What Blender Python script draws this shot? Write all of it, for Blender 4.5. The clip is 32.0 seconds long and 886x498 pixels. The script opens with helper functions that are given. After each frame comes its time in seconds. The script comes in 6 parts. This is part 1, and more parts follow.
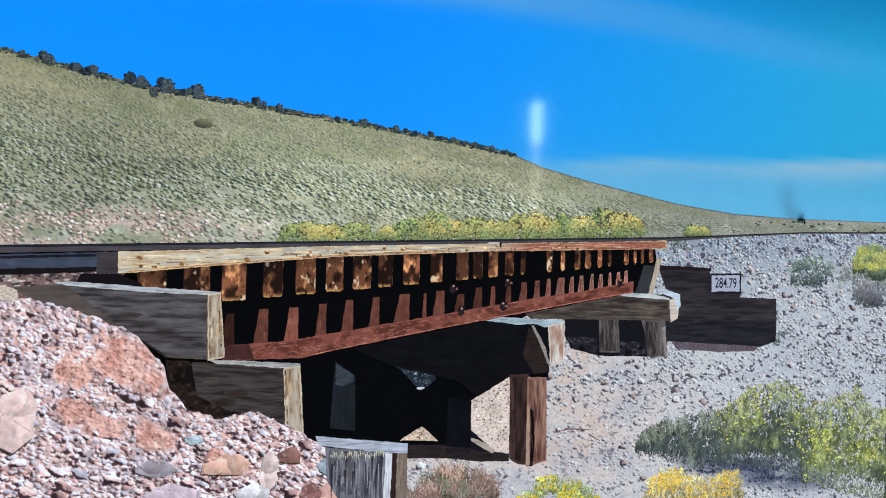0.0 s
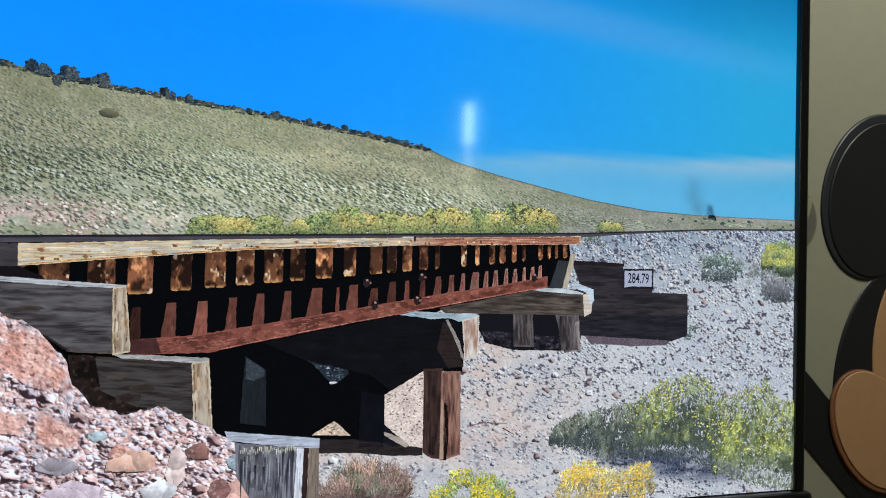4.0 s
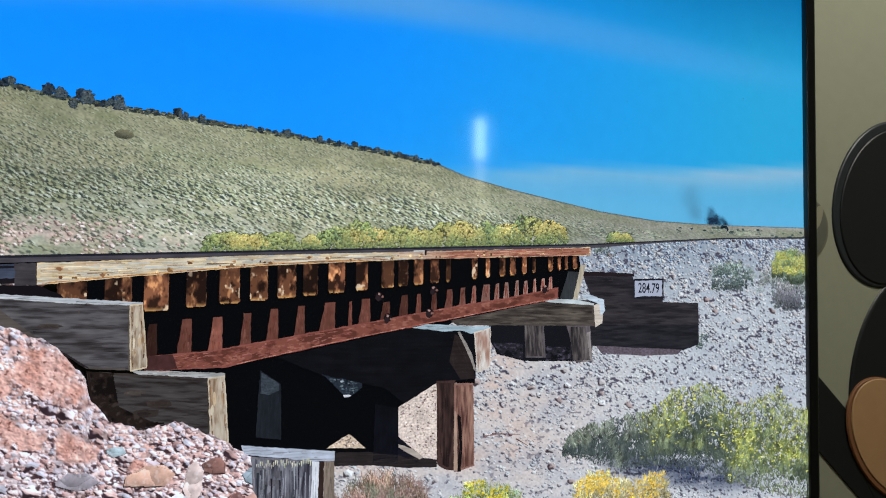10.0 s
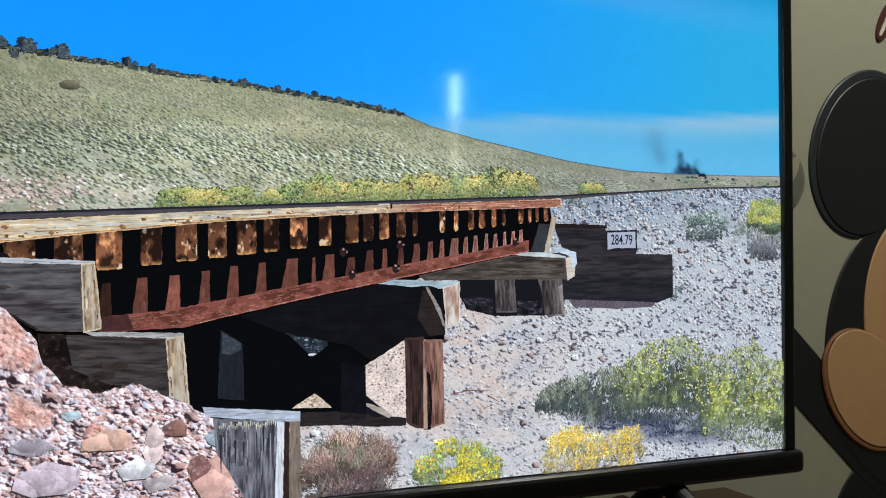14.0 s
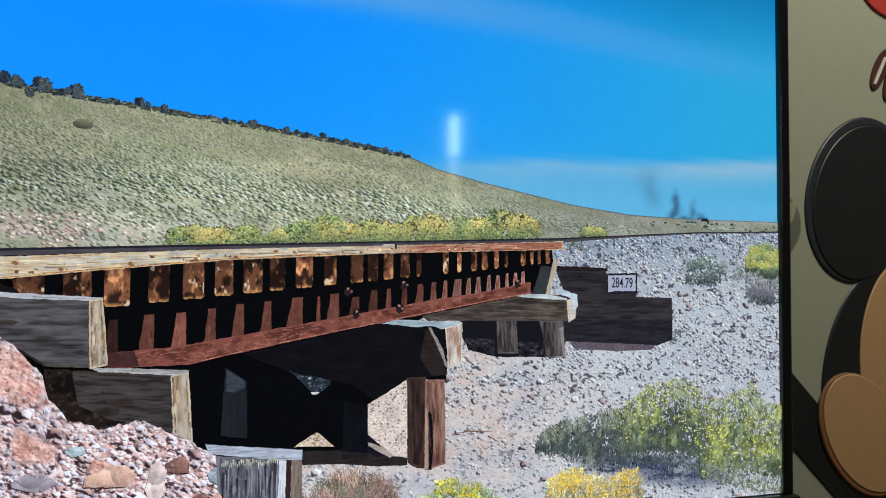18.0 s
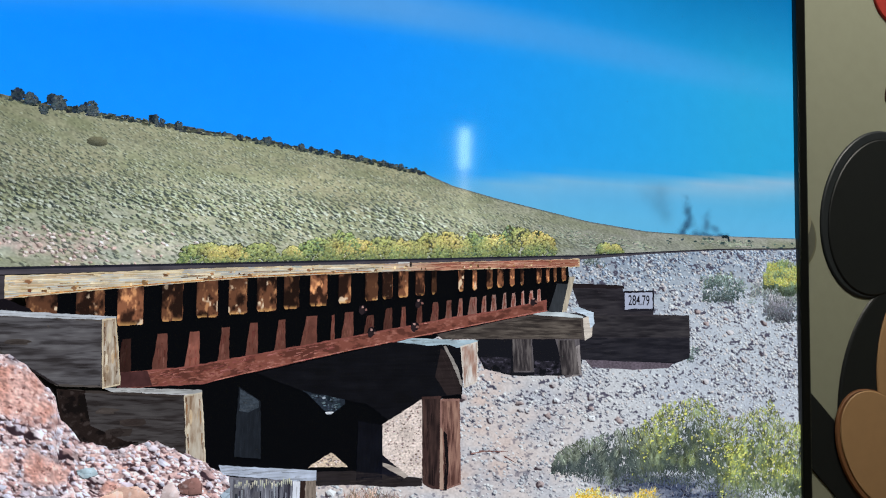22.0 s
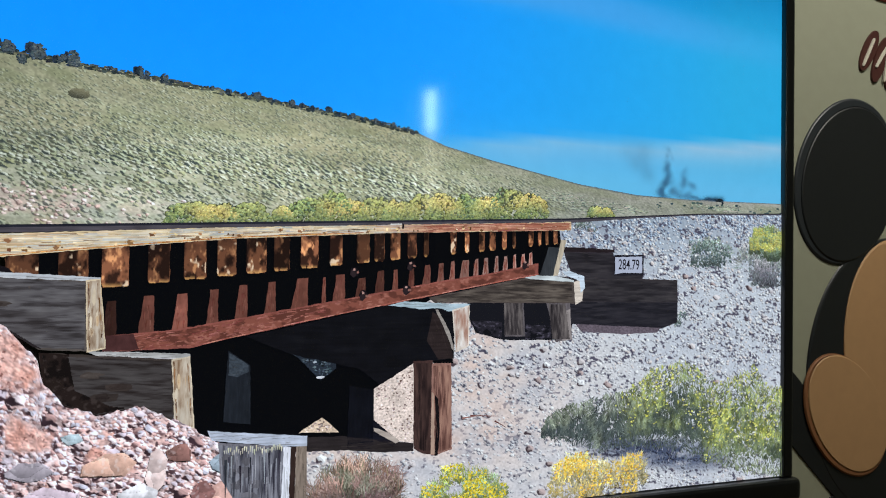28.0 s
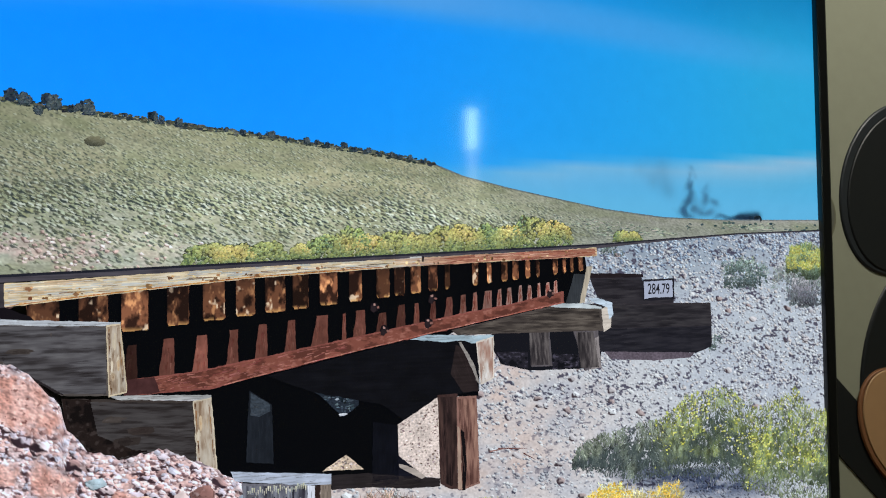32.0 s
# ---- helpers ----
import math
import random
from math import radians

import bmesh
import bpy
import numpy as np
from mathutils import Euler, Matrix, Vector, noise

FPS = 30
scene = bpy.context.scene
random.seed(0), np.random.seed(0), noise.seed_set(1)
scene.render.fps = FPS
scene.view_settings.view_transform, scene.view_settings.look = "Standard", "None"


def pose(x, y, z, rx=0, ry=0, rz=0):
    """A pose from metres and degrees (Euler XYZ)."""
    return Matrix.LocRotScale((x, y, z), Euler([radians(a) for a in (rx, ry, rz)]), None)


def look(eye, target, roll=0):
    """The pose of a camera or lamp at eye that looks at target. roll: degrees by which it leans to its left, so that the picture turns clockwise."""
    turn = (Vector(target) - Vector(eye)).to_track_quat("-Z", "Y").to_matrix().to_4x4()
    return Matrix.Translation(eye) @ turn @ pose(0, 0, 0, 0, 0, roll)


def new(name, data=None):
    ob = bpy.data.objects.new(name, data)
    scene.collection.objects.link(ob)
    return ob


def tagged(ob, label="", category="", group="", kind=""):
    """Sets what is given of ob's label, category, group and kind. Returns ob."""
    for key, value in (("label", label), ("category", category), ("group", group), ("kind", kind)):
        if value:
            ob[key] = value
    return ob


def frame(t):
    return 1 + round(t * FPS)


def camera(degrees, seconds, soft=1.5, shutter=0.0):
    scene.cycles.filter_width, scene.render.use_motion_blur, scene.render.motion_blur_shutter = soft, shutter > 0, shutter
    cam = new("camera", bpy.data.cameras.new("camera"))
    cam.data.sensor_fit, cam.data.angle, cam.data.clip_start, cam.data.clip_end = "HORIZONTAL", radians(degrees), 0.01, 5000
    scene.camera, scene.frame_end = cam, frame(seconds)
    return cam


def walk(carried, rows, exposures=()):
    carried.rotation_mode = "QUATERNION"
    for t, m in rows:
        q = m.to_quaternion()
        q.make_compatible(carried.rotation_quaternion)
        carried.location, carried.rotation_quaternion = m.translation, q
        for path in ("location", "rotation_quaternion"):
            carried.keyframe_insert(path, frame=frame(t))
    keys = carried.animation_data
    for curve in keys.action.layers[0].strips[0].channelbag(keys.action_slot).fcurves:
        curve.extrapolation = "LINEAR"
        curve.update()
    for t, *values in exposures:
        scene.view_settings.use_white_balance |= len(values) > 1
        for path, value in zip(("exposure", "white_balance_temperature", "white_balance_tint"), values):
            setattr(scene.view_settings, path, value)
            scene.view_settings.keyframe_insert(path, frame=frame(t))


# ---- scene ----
# A television on a stand before a cream wall, filmed by a hand-held camera: the screen is flat and shows a desert railway bridge.
cam = camera(52.0, 32.0, soft=1.1)
# seconds, eye, a point two metres ahead, roll
PATH = [
    (0, (-0.2224, -0.7109, 1.1517), (0.4112, 1.1848, 1.2197), 1.63),
    (0.5, (-0.2116, -0.7133, 1.1647), (0.4706, 1.1662, 1.2121), 1.66),
    (1, (-0.2130, -0.7146, 1.1517), (0.4823, 1.1587, 1.2372), 1.43),
    (1.5, (-0.2109, -0.7157, 1.1549), (0.4920, 1.1557, 1.2150), 1.42),
    (2, (-0.2075, -0.7151, 1.1570), (0.5072, 1.1523, 1.2012), 1.97),
    (2.5, (-0.2066, -0.7172, 1.1492), (0.5281, 1.1407, 1.2401), 1.95),
    (3, (-0.2006, -0.7172, 1.1471), (0.5493, 1.1351, 1.2295), 2.02),
    (3.5, (-0.2009, -0.7170, 1.1460), (0.5527, 1.1341, 1.2203), 1.83),
    (5.5, (-0.2007, -0.7266, 1.1429), (0.5549, 1.1220, 1.2501), 1.40),
    (6, (-0.1921, -0.7245, 1.1426), (0.5752, 1.1208, 1.2211), 1.36),
    (6.5, (-0.1839, -0.7287, 1.1422), (0.5951, 1.1115, 1.2253), 0.51),
    (7, (-0.1987, -0.7257, 1.1444), (0.5326, 1.1328, 1.2502), 0.59),
    (7.5, (-0.2012, -0.7260, 1.1456), (0.5288, 1.1316, 1.2740), 0.64),
    (8, (-0.2010, -0.7315, 1.1412), (0.5378, 1.1194, 1.3096), 0.90),
    (8.5, (-0.2007, -0.7259, 1.1439), (0.5319, 1.1305, 1.2741), 1.24),
    (9, (-0.2007, -0.7272, 1.1435), (0.5276, 1.1315, 1.2646), 1.08),
    (9.5, (-0.2009, -0.7253, 1.1418), (0.5245, 1.1350, 1.2562), 0.81),
    (10, (-0.2010, -0.7282, 1.1418), (0.5223, 1.1329, 1.2558), 0.73),
    (10.5, (-0.2016, -0.7272, 1.1416), (0.5235, 1.1328, 1.2630), 0.69),
    (11, (-0.2024, -0.7278, 1.1401), (0.5244, 1.1319, 1.2564), 0.64),
    (11.5, (-0.1953, -0.7239, 1.1433), (0.5389, 1.1345, 1.2273), 0.47),
    (12, (-0.1876, -0.7176, 1.1378), (0.5720, 1.1316, 1.1980), 0.30),
    (12.5, (-0.1848, -0.7126, 1.1386), (0.5601, 1.1429, 1.1854), -0.19),
    (13, (-0.1822, -0.7111, 1.1359), (0.5756, 1.1395, 1.1656), 0.07),
    (13.5, (-0.1835, -0.7092, 1.1362), (0.5786, 1.1399, 1.1505), 0.04),
    (14, (-0.1811, -0.7099, 1.1355), (0.5829, 1.1382, 1.1664), -0.19),
    (14.5, (-0.1829, -0.7117, 1.1351), (0.5831, 1.1352, 1.1826), 0.11),
    (16.5, (-0.1848, -0.7130, 1.1361), (0.5796, 1.1348, 1.1733), 0.18),
    (17, (-0.1847, -0.7137, 1.1352), (0.5862, 1.1303, 1.2098), 0.40),
    (17.5, (-0.1926, -0.7155, 1.1380), (0.5715, 1.1294, 1.2497), 0.78),
    (18, (-0.1918, -0.7157, 1.1387), (0.5821, 1.1251, 1.2505), 0.60),
    (18.5, (-0.1869, -0.7143, 1.1432), (0.6038, 1.1204, 1.2362), -0.17),
    (19, (-0.1973, -0.7185, 1.1485), (0.5519, 1.1297, 1.2989), 0.01),
    (19.5, (-0.1966, -0.7239, 1.1512), (0.5268, 1.1344, 1.3040), -1.03),
    (20, (-0.2178, -0.7099, 1.1484), (0.4868, 1.1581, 1.2675), 1.12),
    (20.5, (-0.2117, -0.7099, 1.1455), (0.4998, 1.1544, 1.2809), 0.62),
    (21, (-0.2075, -0.7058, 1.1463), (0.5265, 1.1513, 1.2581), 0.69),
    (21.5, (-0.1972, -0.7063, 1.1431), (0.5642, 1.1387, 1.2706), 0.52),
    (22, (-0.1949, -0.7062, 1.1446), (0.5627, 1.1397, 1.2804), 0.66),
    (22.5, (-0.1912, -0.7090, 1.1416), (0.5604, 1.1396, 1.2742), 0.45),
    (23, (-0.1932, -0.7079, 1.1435), (0.5520, 1.1441, 1.2649), 0.61),
    (23.5, (-0.1939, -0.7077, 1.1443), (0.5472, 1.1462, 1.2623), 0.36),
    (24, (-0.1886, -0.7088, 1.1440), (0.5576, 1.1437, 1.2500), -0.01),
    (24.5, (-0.1867, -0.7079, 1.1424), (0.5661, 1.1423, 1.2436), -0.12),
    (25, (-0.1865, -0.7070, 1.1427), (0.5701, 1.1419, 1.2382), 0.11),
    (25.5, (-0.1862, -0.7041, 1.1431), (0.5714, 1.1442, 1.2407), 0.12),
    (27.5, (-0.2056, -0.6897, 1.1488), (0.6032, 1.1384, 1.2111), -0.30),
    (28, (-0.2185, -0.6777, 1.1431), (0.6372, 1.1290, 1.2021), 0.99),
    (28.5, (-0.2249, -0.6834, 1.1454), (0.6345, 1.1208, 1.2243), 2.18),
    (29, (-0.2146, -0.6685, 1.1379), (0.6564, 1.1295, 1.2317), -0.65),
    (29.5, (-0.2179, -0.6566, 1.1302), (0.6373, 1.1448, 1.2844), -1.00),
    (30, (-0.2432, -0.6461, 1.1322), (0.6021, 1.1618, 1.2611), 0.52),
    (30.5, (-0.2328, -0.6641, 1.1386), (0.5404, 1.1700, 1.3342), 1.55),
    (31, (-0.2320, -0.6978, 1.1741), (0.4696, 1.1676, 1.3410), 0.45),
    (31.5, (-0.2071, -0.6917, 1.1639), (0.4882, 1.1825, 1.2260), 0.16),
    (32, (-0.1890, -0.6828, 1.1592), (0.5522, 1.1727, 1.2449), -0.68),
]
walk(cam, [(t, look(eye, target, roll)) for t, eye, target, roll in PATH], [(0, 0.0), (11.5, 0.0), (13, 0.12), (14.5, 0.12), (16.5, 0.08), (17.5, 0.0), (25.5, 0.0), (27.5, 0.12), (28.5, 0.06), (29, 0.08), (30, 0.27), (31, 0.03), (32, 0.0)])

# ---- light ----
world = bpy.data.worlds.new("room_dark")
world.use_nodes = True
world.node_tree.nodes["Background"].inputs[0].default_value = (0.02, 0.022, 0.025, 1)
world.node_tree.nodes["Background"].inputs[1].default_value = 0.3
scene.world = world
scene.view_settings.exposure = 0.0


def lamp(name, kind, place, energy, colour, size, aim=None):
    data = bpy.data.lights.new(name, kind)
    data.energy, data.color = energy, colour
    if kind == "AREA":
        data.shape, data.size = "DISK", size
    else:
        data.shadow_soft_size = size
    ob = new(name, data)
    ob.matrix_world = look(place, aim) if aim else Matrix.Translation(place)
    return ob


lamp("ceiling_light_source", "AREA", (0.9, -0.4, 2.33), 14.5, (1.0, 0.97, 0.88), 0.34, (0.9, -0.4, 0))

# ---- materials ----
def srgb(r, g, b):
    return tuple((c / 255 / 12.92) if c <= 10 else ((c / 255 + 0.055) / 1.055) ** 2.4 for c in (r, g, b))


def nodes_of(name):
    m = bpy.data.materials.new(name)
    m.use_nodes = True
    return m, m.node_tree, m.node_tree.nodes["Principled BSDF"]


def plain(name, colour, rough=0.5, metal=0.0, scale=30.0, vary=0.12, bump=0.0, fine=4.0):
    """A solid surface with mottling at two scales and fine relief."""
    m, tree, b = nodes_of(name)
    co = tree.nodes.new("ShaderNodeTexCoord")
    big, small = tree.nodes.new("ShaderNodeTexNoise"), tree.nodes.new("ShaderNodeTexNoise")
    big.inputs["Scale"].default_value, small.inputs["Scale"].default_value = scale / fine, scale * fine
    for n in (big, small):
        n.inputs["Detail"].default_value = 3
        tree.links.new(co.outputs["Object"], n.inputs["Vector"])
    add = tree.nodes.new("ShaderNodeMath")
    add.operation = "ADD"
    tree.links.new(big.outputs[0], add.inputs[0]), tree.links.new(small.outputs[0], add.inputs[1])
    ramp = tree.nodes.new("ShaderNodeMapRange")
    ramp.inputs[1].default_value, ramp.inputs[2].default_value = 0.6, 1.4
    ramp.inputs[3].default_value, ramp.inputs[4].default_value = 1 - vary, 1 + vary
    tree.links.new(add.outputs[0], ramp.inputs[0])
    mul = tree.nodes.new("ShaderNodeVectorMath")
    mul.operation = "SCALE"
    mul.inputs[0].default_value = srgb(*colour)
    tree.links.new(ramp.outputs[0], mul.inputs["Scale"])
    tree.links.new(mul.outputs[0], b.inputs["Base Color"])
    b.inputs["Roughness"].default_value, b.inputs["Metallic"].default_value = rough, metal
    if bump:
        bp = tree.nodes.new("ShaderNodeBump")
        bp.inputs["Strength"].default_value, bp.inputs["Distance"].default_value = bump, 0.001
        tree.links.new(small.outputs[0], bp.inputs["Height"])
        tree.links.new(bp.outputs[0], b.inputs["Normal"])
    return m


def shown(name, sx=400, sz=400, contrast=0.3, alpha=1):
    """What the lit panel shows: light of the picture's own colours, grain of a given size, under a satin screen coat."""
    m, tree, b = nodes_of(name)
    at = tree.nodes.new("ShaderNodeAttribute")
    at.attribute_name = "Col"
    co = tree.nodes.new("ShaderNodeTexCoord")
    mp = tree.nodes.new("ShaderNodeMapping")
    mp.inputs["Scale"].default_value = (sx, 1, sz)
    tree.links.new(co.outputs["Object"], mp.inputs["Vector"])
    n = tree.nodes.new("ShaderNodeTexNoise")
    n.inputs["Scale"].default_value, n.inputs["Detail"].default_value = 1.0, 4
    tree.links.new(mp.outputs[0], n.inputs["Vector"])
    ramp = tree.nodes.new("ShaderNodeMapRange")
    ramp.inputs[1].default_value, ramp.inputs[2].default_value = 0.25, 0.75
    ramp.inputs[3].default_value, ramp.inputs[4].default_value = 1 - contrast, 1 + contrast
    tree.links.new(n.outputs[0], ramp.inputs[0])
    wide = tree.nodes.new("ShaderNodeTexNoise")
    wide.inputs["Scale"].default_value, wide.inputs["Detail"].default_value = 70.0, 5
    tree.links.new(co.outputs["Object"], wide.inputs["Vector"])
    stain = tree.nodes.new("ShaderNodeMapRange")
    stain.inputs[1].default_value, stain.inputs[2].default_value = 0.3, 0.7
    stain.inputs[3].default_value, stain.inputs[4].default_value = 1 - min(contrast, 0.2), 1 + min(contrast, 0.2)
    tree.links.new(wide.outputs[0], stain.inputs[0])
    both = tree.nodes.new("ShaderNodeMath")
    both.operation = "MULTIPLY"
    tree.links.new(ramp.outputs[0], both.inputs[0]), tree.links.new(stain.outputs[0], both.inputs[1])
    mul = tree.nodes.new("ShaderNodeVectorMath")
    mul.operation = "SCALE"
    tree.links.new(at.outputs["Color"], mul.inputs[0]), tree.links.new(both.outputs[0], mul.inputs["Scale"])
    b.inputs["Base Color"].default_value = (0.004, 0.004, 0.005, 1)
    b.inputs["Roughness"].default_value = 0.07
    b.inputs["Specular IOR Level"].default_value = 0.25
    tree.links.new(mul.outputs[0], b.inputs["Emission Color"])
    b.inputs["Emission Strength"].default_value = 1.0
    if alpha is None:
        tree.links.new(at.outputs["Alpha"], b.inputs["Alpha"])
    return m


SOFT = shown("screen_soft", 8, 8, 0.02)
GRIT = shown("screen_grit", 470, 620, 0.5)
STONE = shown("screen_stone", 130, 170, 0.14)
BRUSH = shown("screen_brush", 330, 560, 0.42)
LEAFY_SOFT = shown("screen_leafy_soft", 480, 480, 0.16)
LEAFY = shown("screen_leafy", 480, 480, 0.48)
GRAIN = shown("screen_wood_grain", 28, 480, 0.3)
UPRIGHT = shown("screen_upright_grain", 480, 70, 0.3)
RUST = shown("screen_rust", 260, 170, 0.25)
SMOKE = shown("screen_smoke", 60, 60, 0.1, None)

wall_paint = plain("cream_wall_paint", (150, 152, 132), 0.75, 0, 12, 0.05, 0.15)
ceiling_paint = plain("white_ceiling_paint", (215, 212, 200), 0.85, 0, 9, 0.04, 0.1)
floor_wood = plain("brown_floor", (120, 88, 58), 0.5, 0, 6, 0.2, 0.1)
black_plastic = plain("black_gloss_plastic", (11, 13, 16), 0.28, 0, 60, 0.15, 0.05)
black_matt = plain("black_matt_plastic", (20, 20, 22), 0.55, 0, 80, 0.15, 0.1)
edge_metal = plain("brushed_metal_edge", (150, 152, 154), 0.35, 1.0, 80, 0.1)
black_board = plain("black_painted_board", (17, 21, 24), 0.5, 0, 14, 0.15, 0.1)
tan_board = plain("tan_painted_board", (180, 141, 100), 0.55, 0, 14, 0.06, 0.1)
rim_board = plain("dark_grey_painted_board", (38, 43, 48), 0.45, 0, 14, 0.12, 0.1)
brown_board = plain("brown_painted_board", (132, 88, 56), 0.55, 0, 14, 0.1, 0.1)
red_board = plain("red_painted_board", (172, 50, 42), 0.5, 0, 20, 0.1, 0.1)
maroon_board = plain("maroon_painted_board", (70, 34, 29), 0.5, 0, 20, 0.1, 0.1)
grey_board = plain("grey_green_badge", (112, 111, 90), 0.5, 0, 20, 0.1, 0.1)
dim_badge = plain("dim_badge_face", (100, 101, 90), 0.5, 0, 20, 0.08, 0.1)
badge_face = plain("pale_badge_face", (150, 147, 124), 0.5, 0, 20, 0.08, 0.1)
pale_board = plain("pale_paint", (206, 202, 186), 0.5, 0, 20, 0.06)
blue_board = plain("blue_badge", (40, 118, 168), 0.45, 0, 20, 0.1)
table_wood = plain("dark_stained_wood", (58, 40, 28), 0.45, 0, 10, 0.2, 0.1)
brown_stuff = plain("brown_leather", (120, 78, 58), 0.6, 0, 40, 0.15, 0.2)


# ---- mesh helpers ----
def finish(bm, name, material, smooth=False):
    me = bpy.data.meshes.new(name)
    bm.normal_update()
    bm.to_mesh(me)
    bm.free()
    me.materials.append(material)
    if smooth:
        for p in me.polygons:
            p.use_smooth = True
    return me


def hang(ob, parent):
    """Parent with the place kept."""
    ob.parent = parent
    base = parent.matrix_basis if parent.parent is None else parent.parent.matrix_basis
    ob.matrix_parent_inverse = Matrix.Translation(base.translation).inverted() if parent.parent is None else Matrix.Identity(4)
    return ob


def part(name, bm, material, parent, label="", smooth=False):
    ob = hang(new(name, finish(bm, name, material, smooth)), parent)
    if label:
        tagged(ob, label)
    return ob


def thing(name, place, label, category, group="", kind=""):
    ob = new(name)
    ob.location = place
    ob.empty_display_size = 0.05
    return tagged(ob, label, category, group, kind)


def box(x0, x1, y0, y1, z0, z1, bevel=0.0, segments=2):
    bm = bmesh.new()
    bmesh.ops.create_cube(bm, size=1)
    bmesh.ops.scale(bm, vec=(x1 - x0, y1 - y0, z1 - z0), verts=bm.verts)
    bmesh.ops.translate(bm, vec=((x0 + x1) / 2, (y0 + y1) / 2, (z0 + z1) / 2), verts=bm.verts)
    if bevel:
        bmesh.ops.bevel(bm, geom=bm.edges[:], offset=bevel, segments=segments, affect="EDGES", profile=0.6)
    return bm


def tube(a, b, r0, r1, n=20):
    bm = bmesh.new()
    a, b = Vector(a), Vector(b)
    bmesh.ops.create_cone(bm, cap_ends=True, segments=n, radius1=r0, radius2=r1, depth=(b - a).length)
    turn = (b - a).to_track_quat("Z", "Y").to_matrix().to_4x4()
    bmesh.ops.transform(bm, matrix=Matrix.Translation((a + b) / 2) @ turn, verts=bm.verts)
    return bm


def oval_board(cx, cz, rx, rz, y0, y1, turn=0.0, n=72, power=2.0):
    """A cut-out board with a rounded front edge, standing on a wall: an oval, squarer for a higher power."""
    bm = bmesh.new()
    c, s = math.cos(turn), math.sin(turn)
    rings = []
    for y, k in ((y0, 1.0), (y1 + 0.003, 1.0), (y1 + 0.001, 0.99), (y1, 0.975)):
        ring = []
        for i in range(n):
            a = 2 * math.pi * i / n
            u = rx * k * math.copysign(abs(math.cos(a)) ** (2 / power), math.cos(a))
            v = rz * k * math.copysign(abs(math.sin(a)) ** (2 / power), math.sin(a))
            ring.append(bm.verts.new((cx + u * c - v * s, y, cz + u * s + v * c)))
        rings.append(ring)
    for lo, hi in zip(rings, rings[1:]):
        for i in range(n):
            bm.faces.new((lo[i], lo[(i + 1) % n], hi[(i + 1) % n], hi[i]))
    bm.faces.new(rings[-1])
    bm.faces.new(rings[0][::-1])
    bmesh.ops.recalc_face_normals(bm, faces=bm.faces[:])
    return bm


# ---- the room ----
WALL = 0.29


def structure(name, bm, material, label):
    return tagged(new(name, finish(bm, name, material)), label, name.split("_")[0], kind="structure")


structure("wall_north", box(-2.0, 2.2, WALL, WALL + 0.12, 0, 2.4), wall_paint, "cream painted wall behind the television")
structure("wall_south", box(-2.0, 2.2, -2.92, -2.8, 0, 2.4), wall_paint, "cream painted wall of the room")
structure("wall_west", box(-2.12, -2.0, -2.92, WALL + 0.12, 0, 2.4), wall_paint, "cream painted side wall of the room")
structure("wall_east", box(2.2, 2.32, -2.92, WALL + 0.12, 0, 2.4), wall_paint, "cream painted side wall of the room")
structure("floor", box(-2.12, 2.32, -2.92, WALL + 0.12, -0.1, 0), floor_wood, "brown wooden floor of the room")
structure("ceiling", box(-2.12, 2.32, -2.92, WALL + 0.12, 2.4, 2.5), ceiling_paint, "white painted ceiling of the room")

lit = bpy.data.materials.new("lit_glass")
lit.use_nodes = True
lit.node_tree.nodes["Principled BSDF"].inputs["Emission Color"].default_value = (1.0, 0.95, 0.8, 1)
lit.node_tree.nodes["Principled BSDF"].inputs["Emission Strength"].default_value = 2.0
ceiling_lamp = thing("ceiling_lamp", (0.9, -0.4, 2.4), "round white ceiling lamp, switched on", "lamp")
part("mount", tube((0.9, -0.4, 2.4), (0.9, -0.4, 2.37), 0.2, 0.2, 40), ceiling_paint, ceiling_lamp)
part("diffuser", tube((0.9, -0.4, 2.37), (0.9, -0.4, 2.34), 0.19, 0.17, 40), lit, ceiling_lamp, "lit white diffuser")

# An unseen standing tube lamp, added to give the glow mirrored in the screen.
LX, LY, LZ = 0.728, -1.407, 1.56


def glowing(name, strength, colour):
    m = bpy.data.materials.new(name)
    m.use_nodes = True
    b = m.node_tree.nodes["Principled BSDF"]
    b.inputs["Emission Color"].default_value = (*colour, 1)
    b.inputs["Emission Strength"].default_value = strength
    return m


assumed_floor_lamp = thing("assumed_floor_lamp", (LX, LY, 0), "assumed slim standing lamp with a lit glass tube, out of view", "lamp")
part("foot", tube((LX, LY, 0), (LX, LY, 0.025), 0.13, 0.12, 40), black_matt, assumed_floor_lamp)
part("pole", tube((LX, LY, 0.025), (LX, LY, LZ - 0.24), 0.011, 0.011), black_matt, assumed_floor_lamp)
part("lower_tube", tube((LX, LY, LZ - 0.24), (LX, LY, LZ - 0.05), 0.009, 0.010), glowing("dim_tube", 9.0, (1.0, 0.95, 0.7)), assumed_floor_lamp, "dim glass tube")
part("bulb", tube((LX, LY, LZ - 0.05), (LX, LY, LZ + 0.05), 0.0125, 0.0125), glowing("bright_bulb", 34.0, (0.72, 1.0, 1.0)), assumed_floor_lamp, "bright lit bulb")
part("cap", tube((LX, LY, LZ + 0.05), (LX, LY, LZ + 0.06), 0.0125, 0.010), black_matt, assumed_floor_lamp)

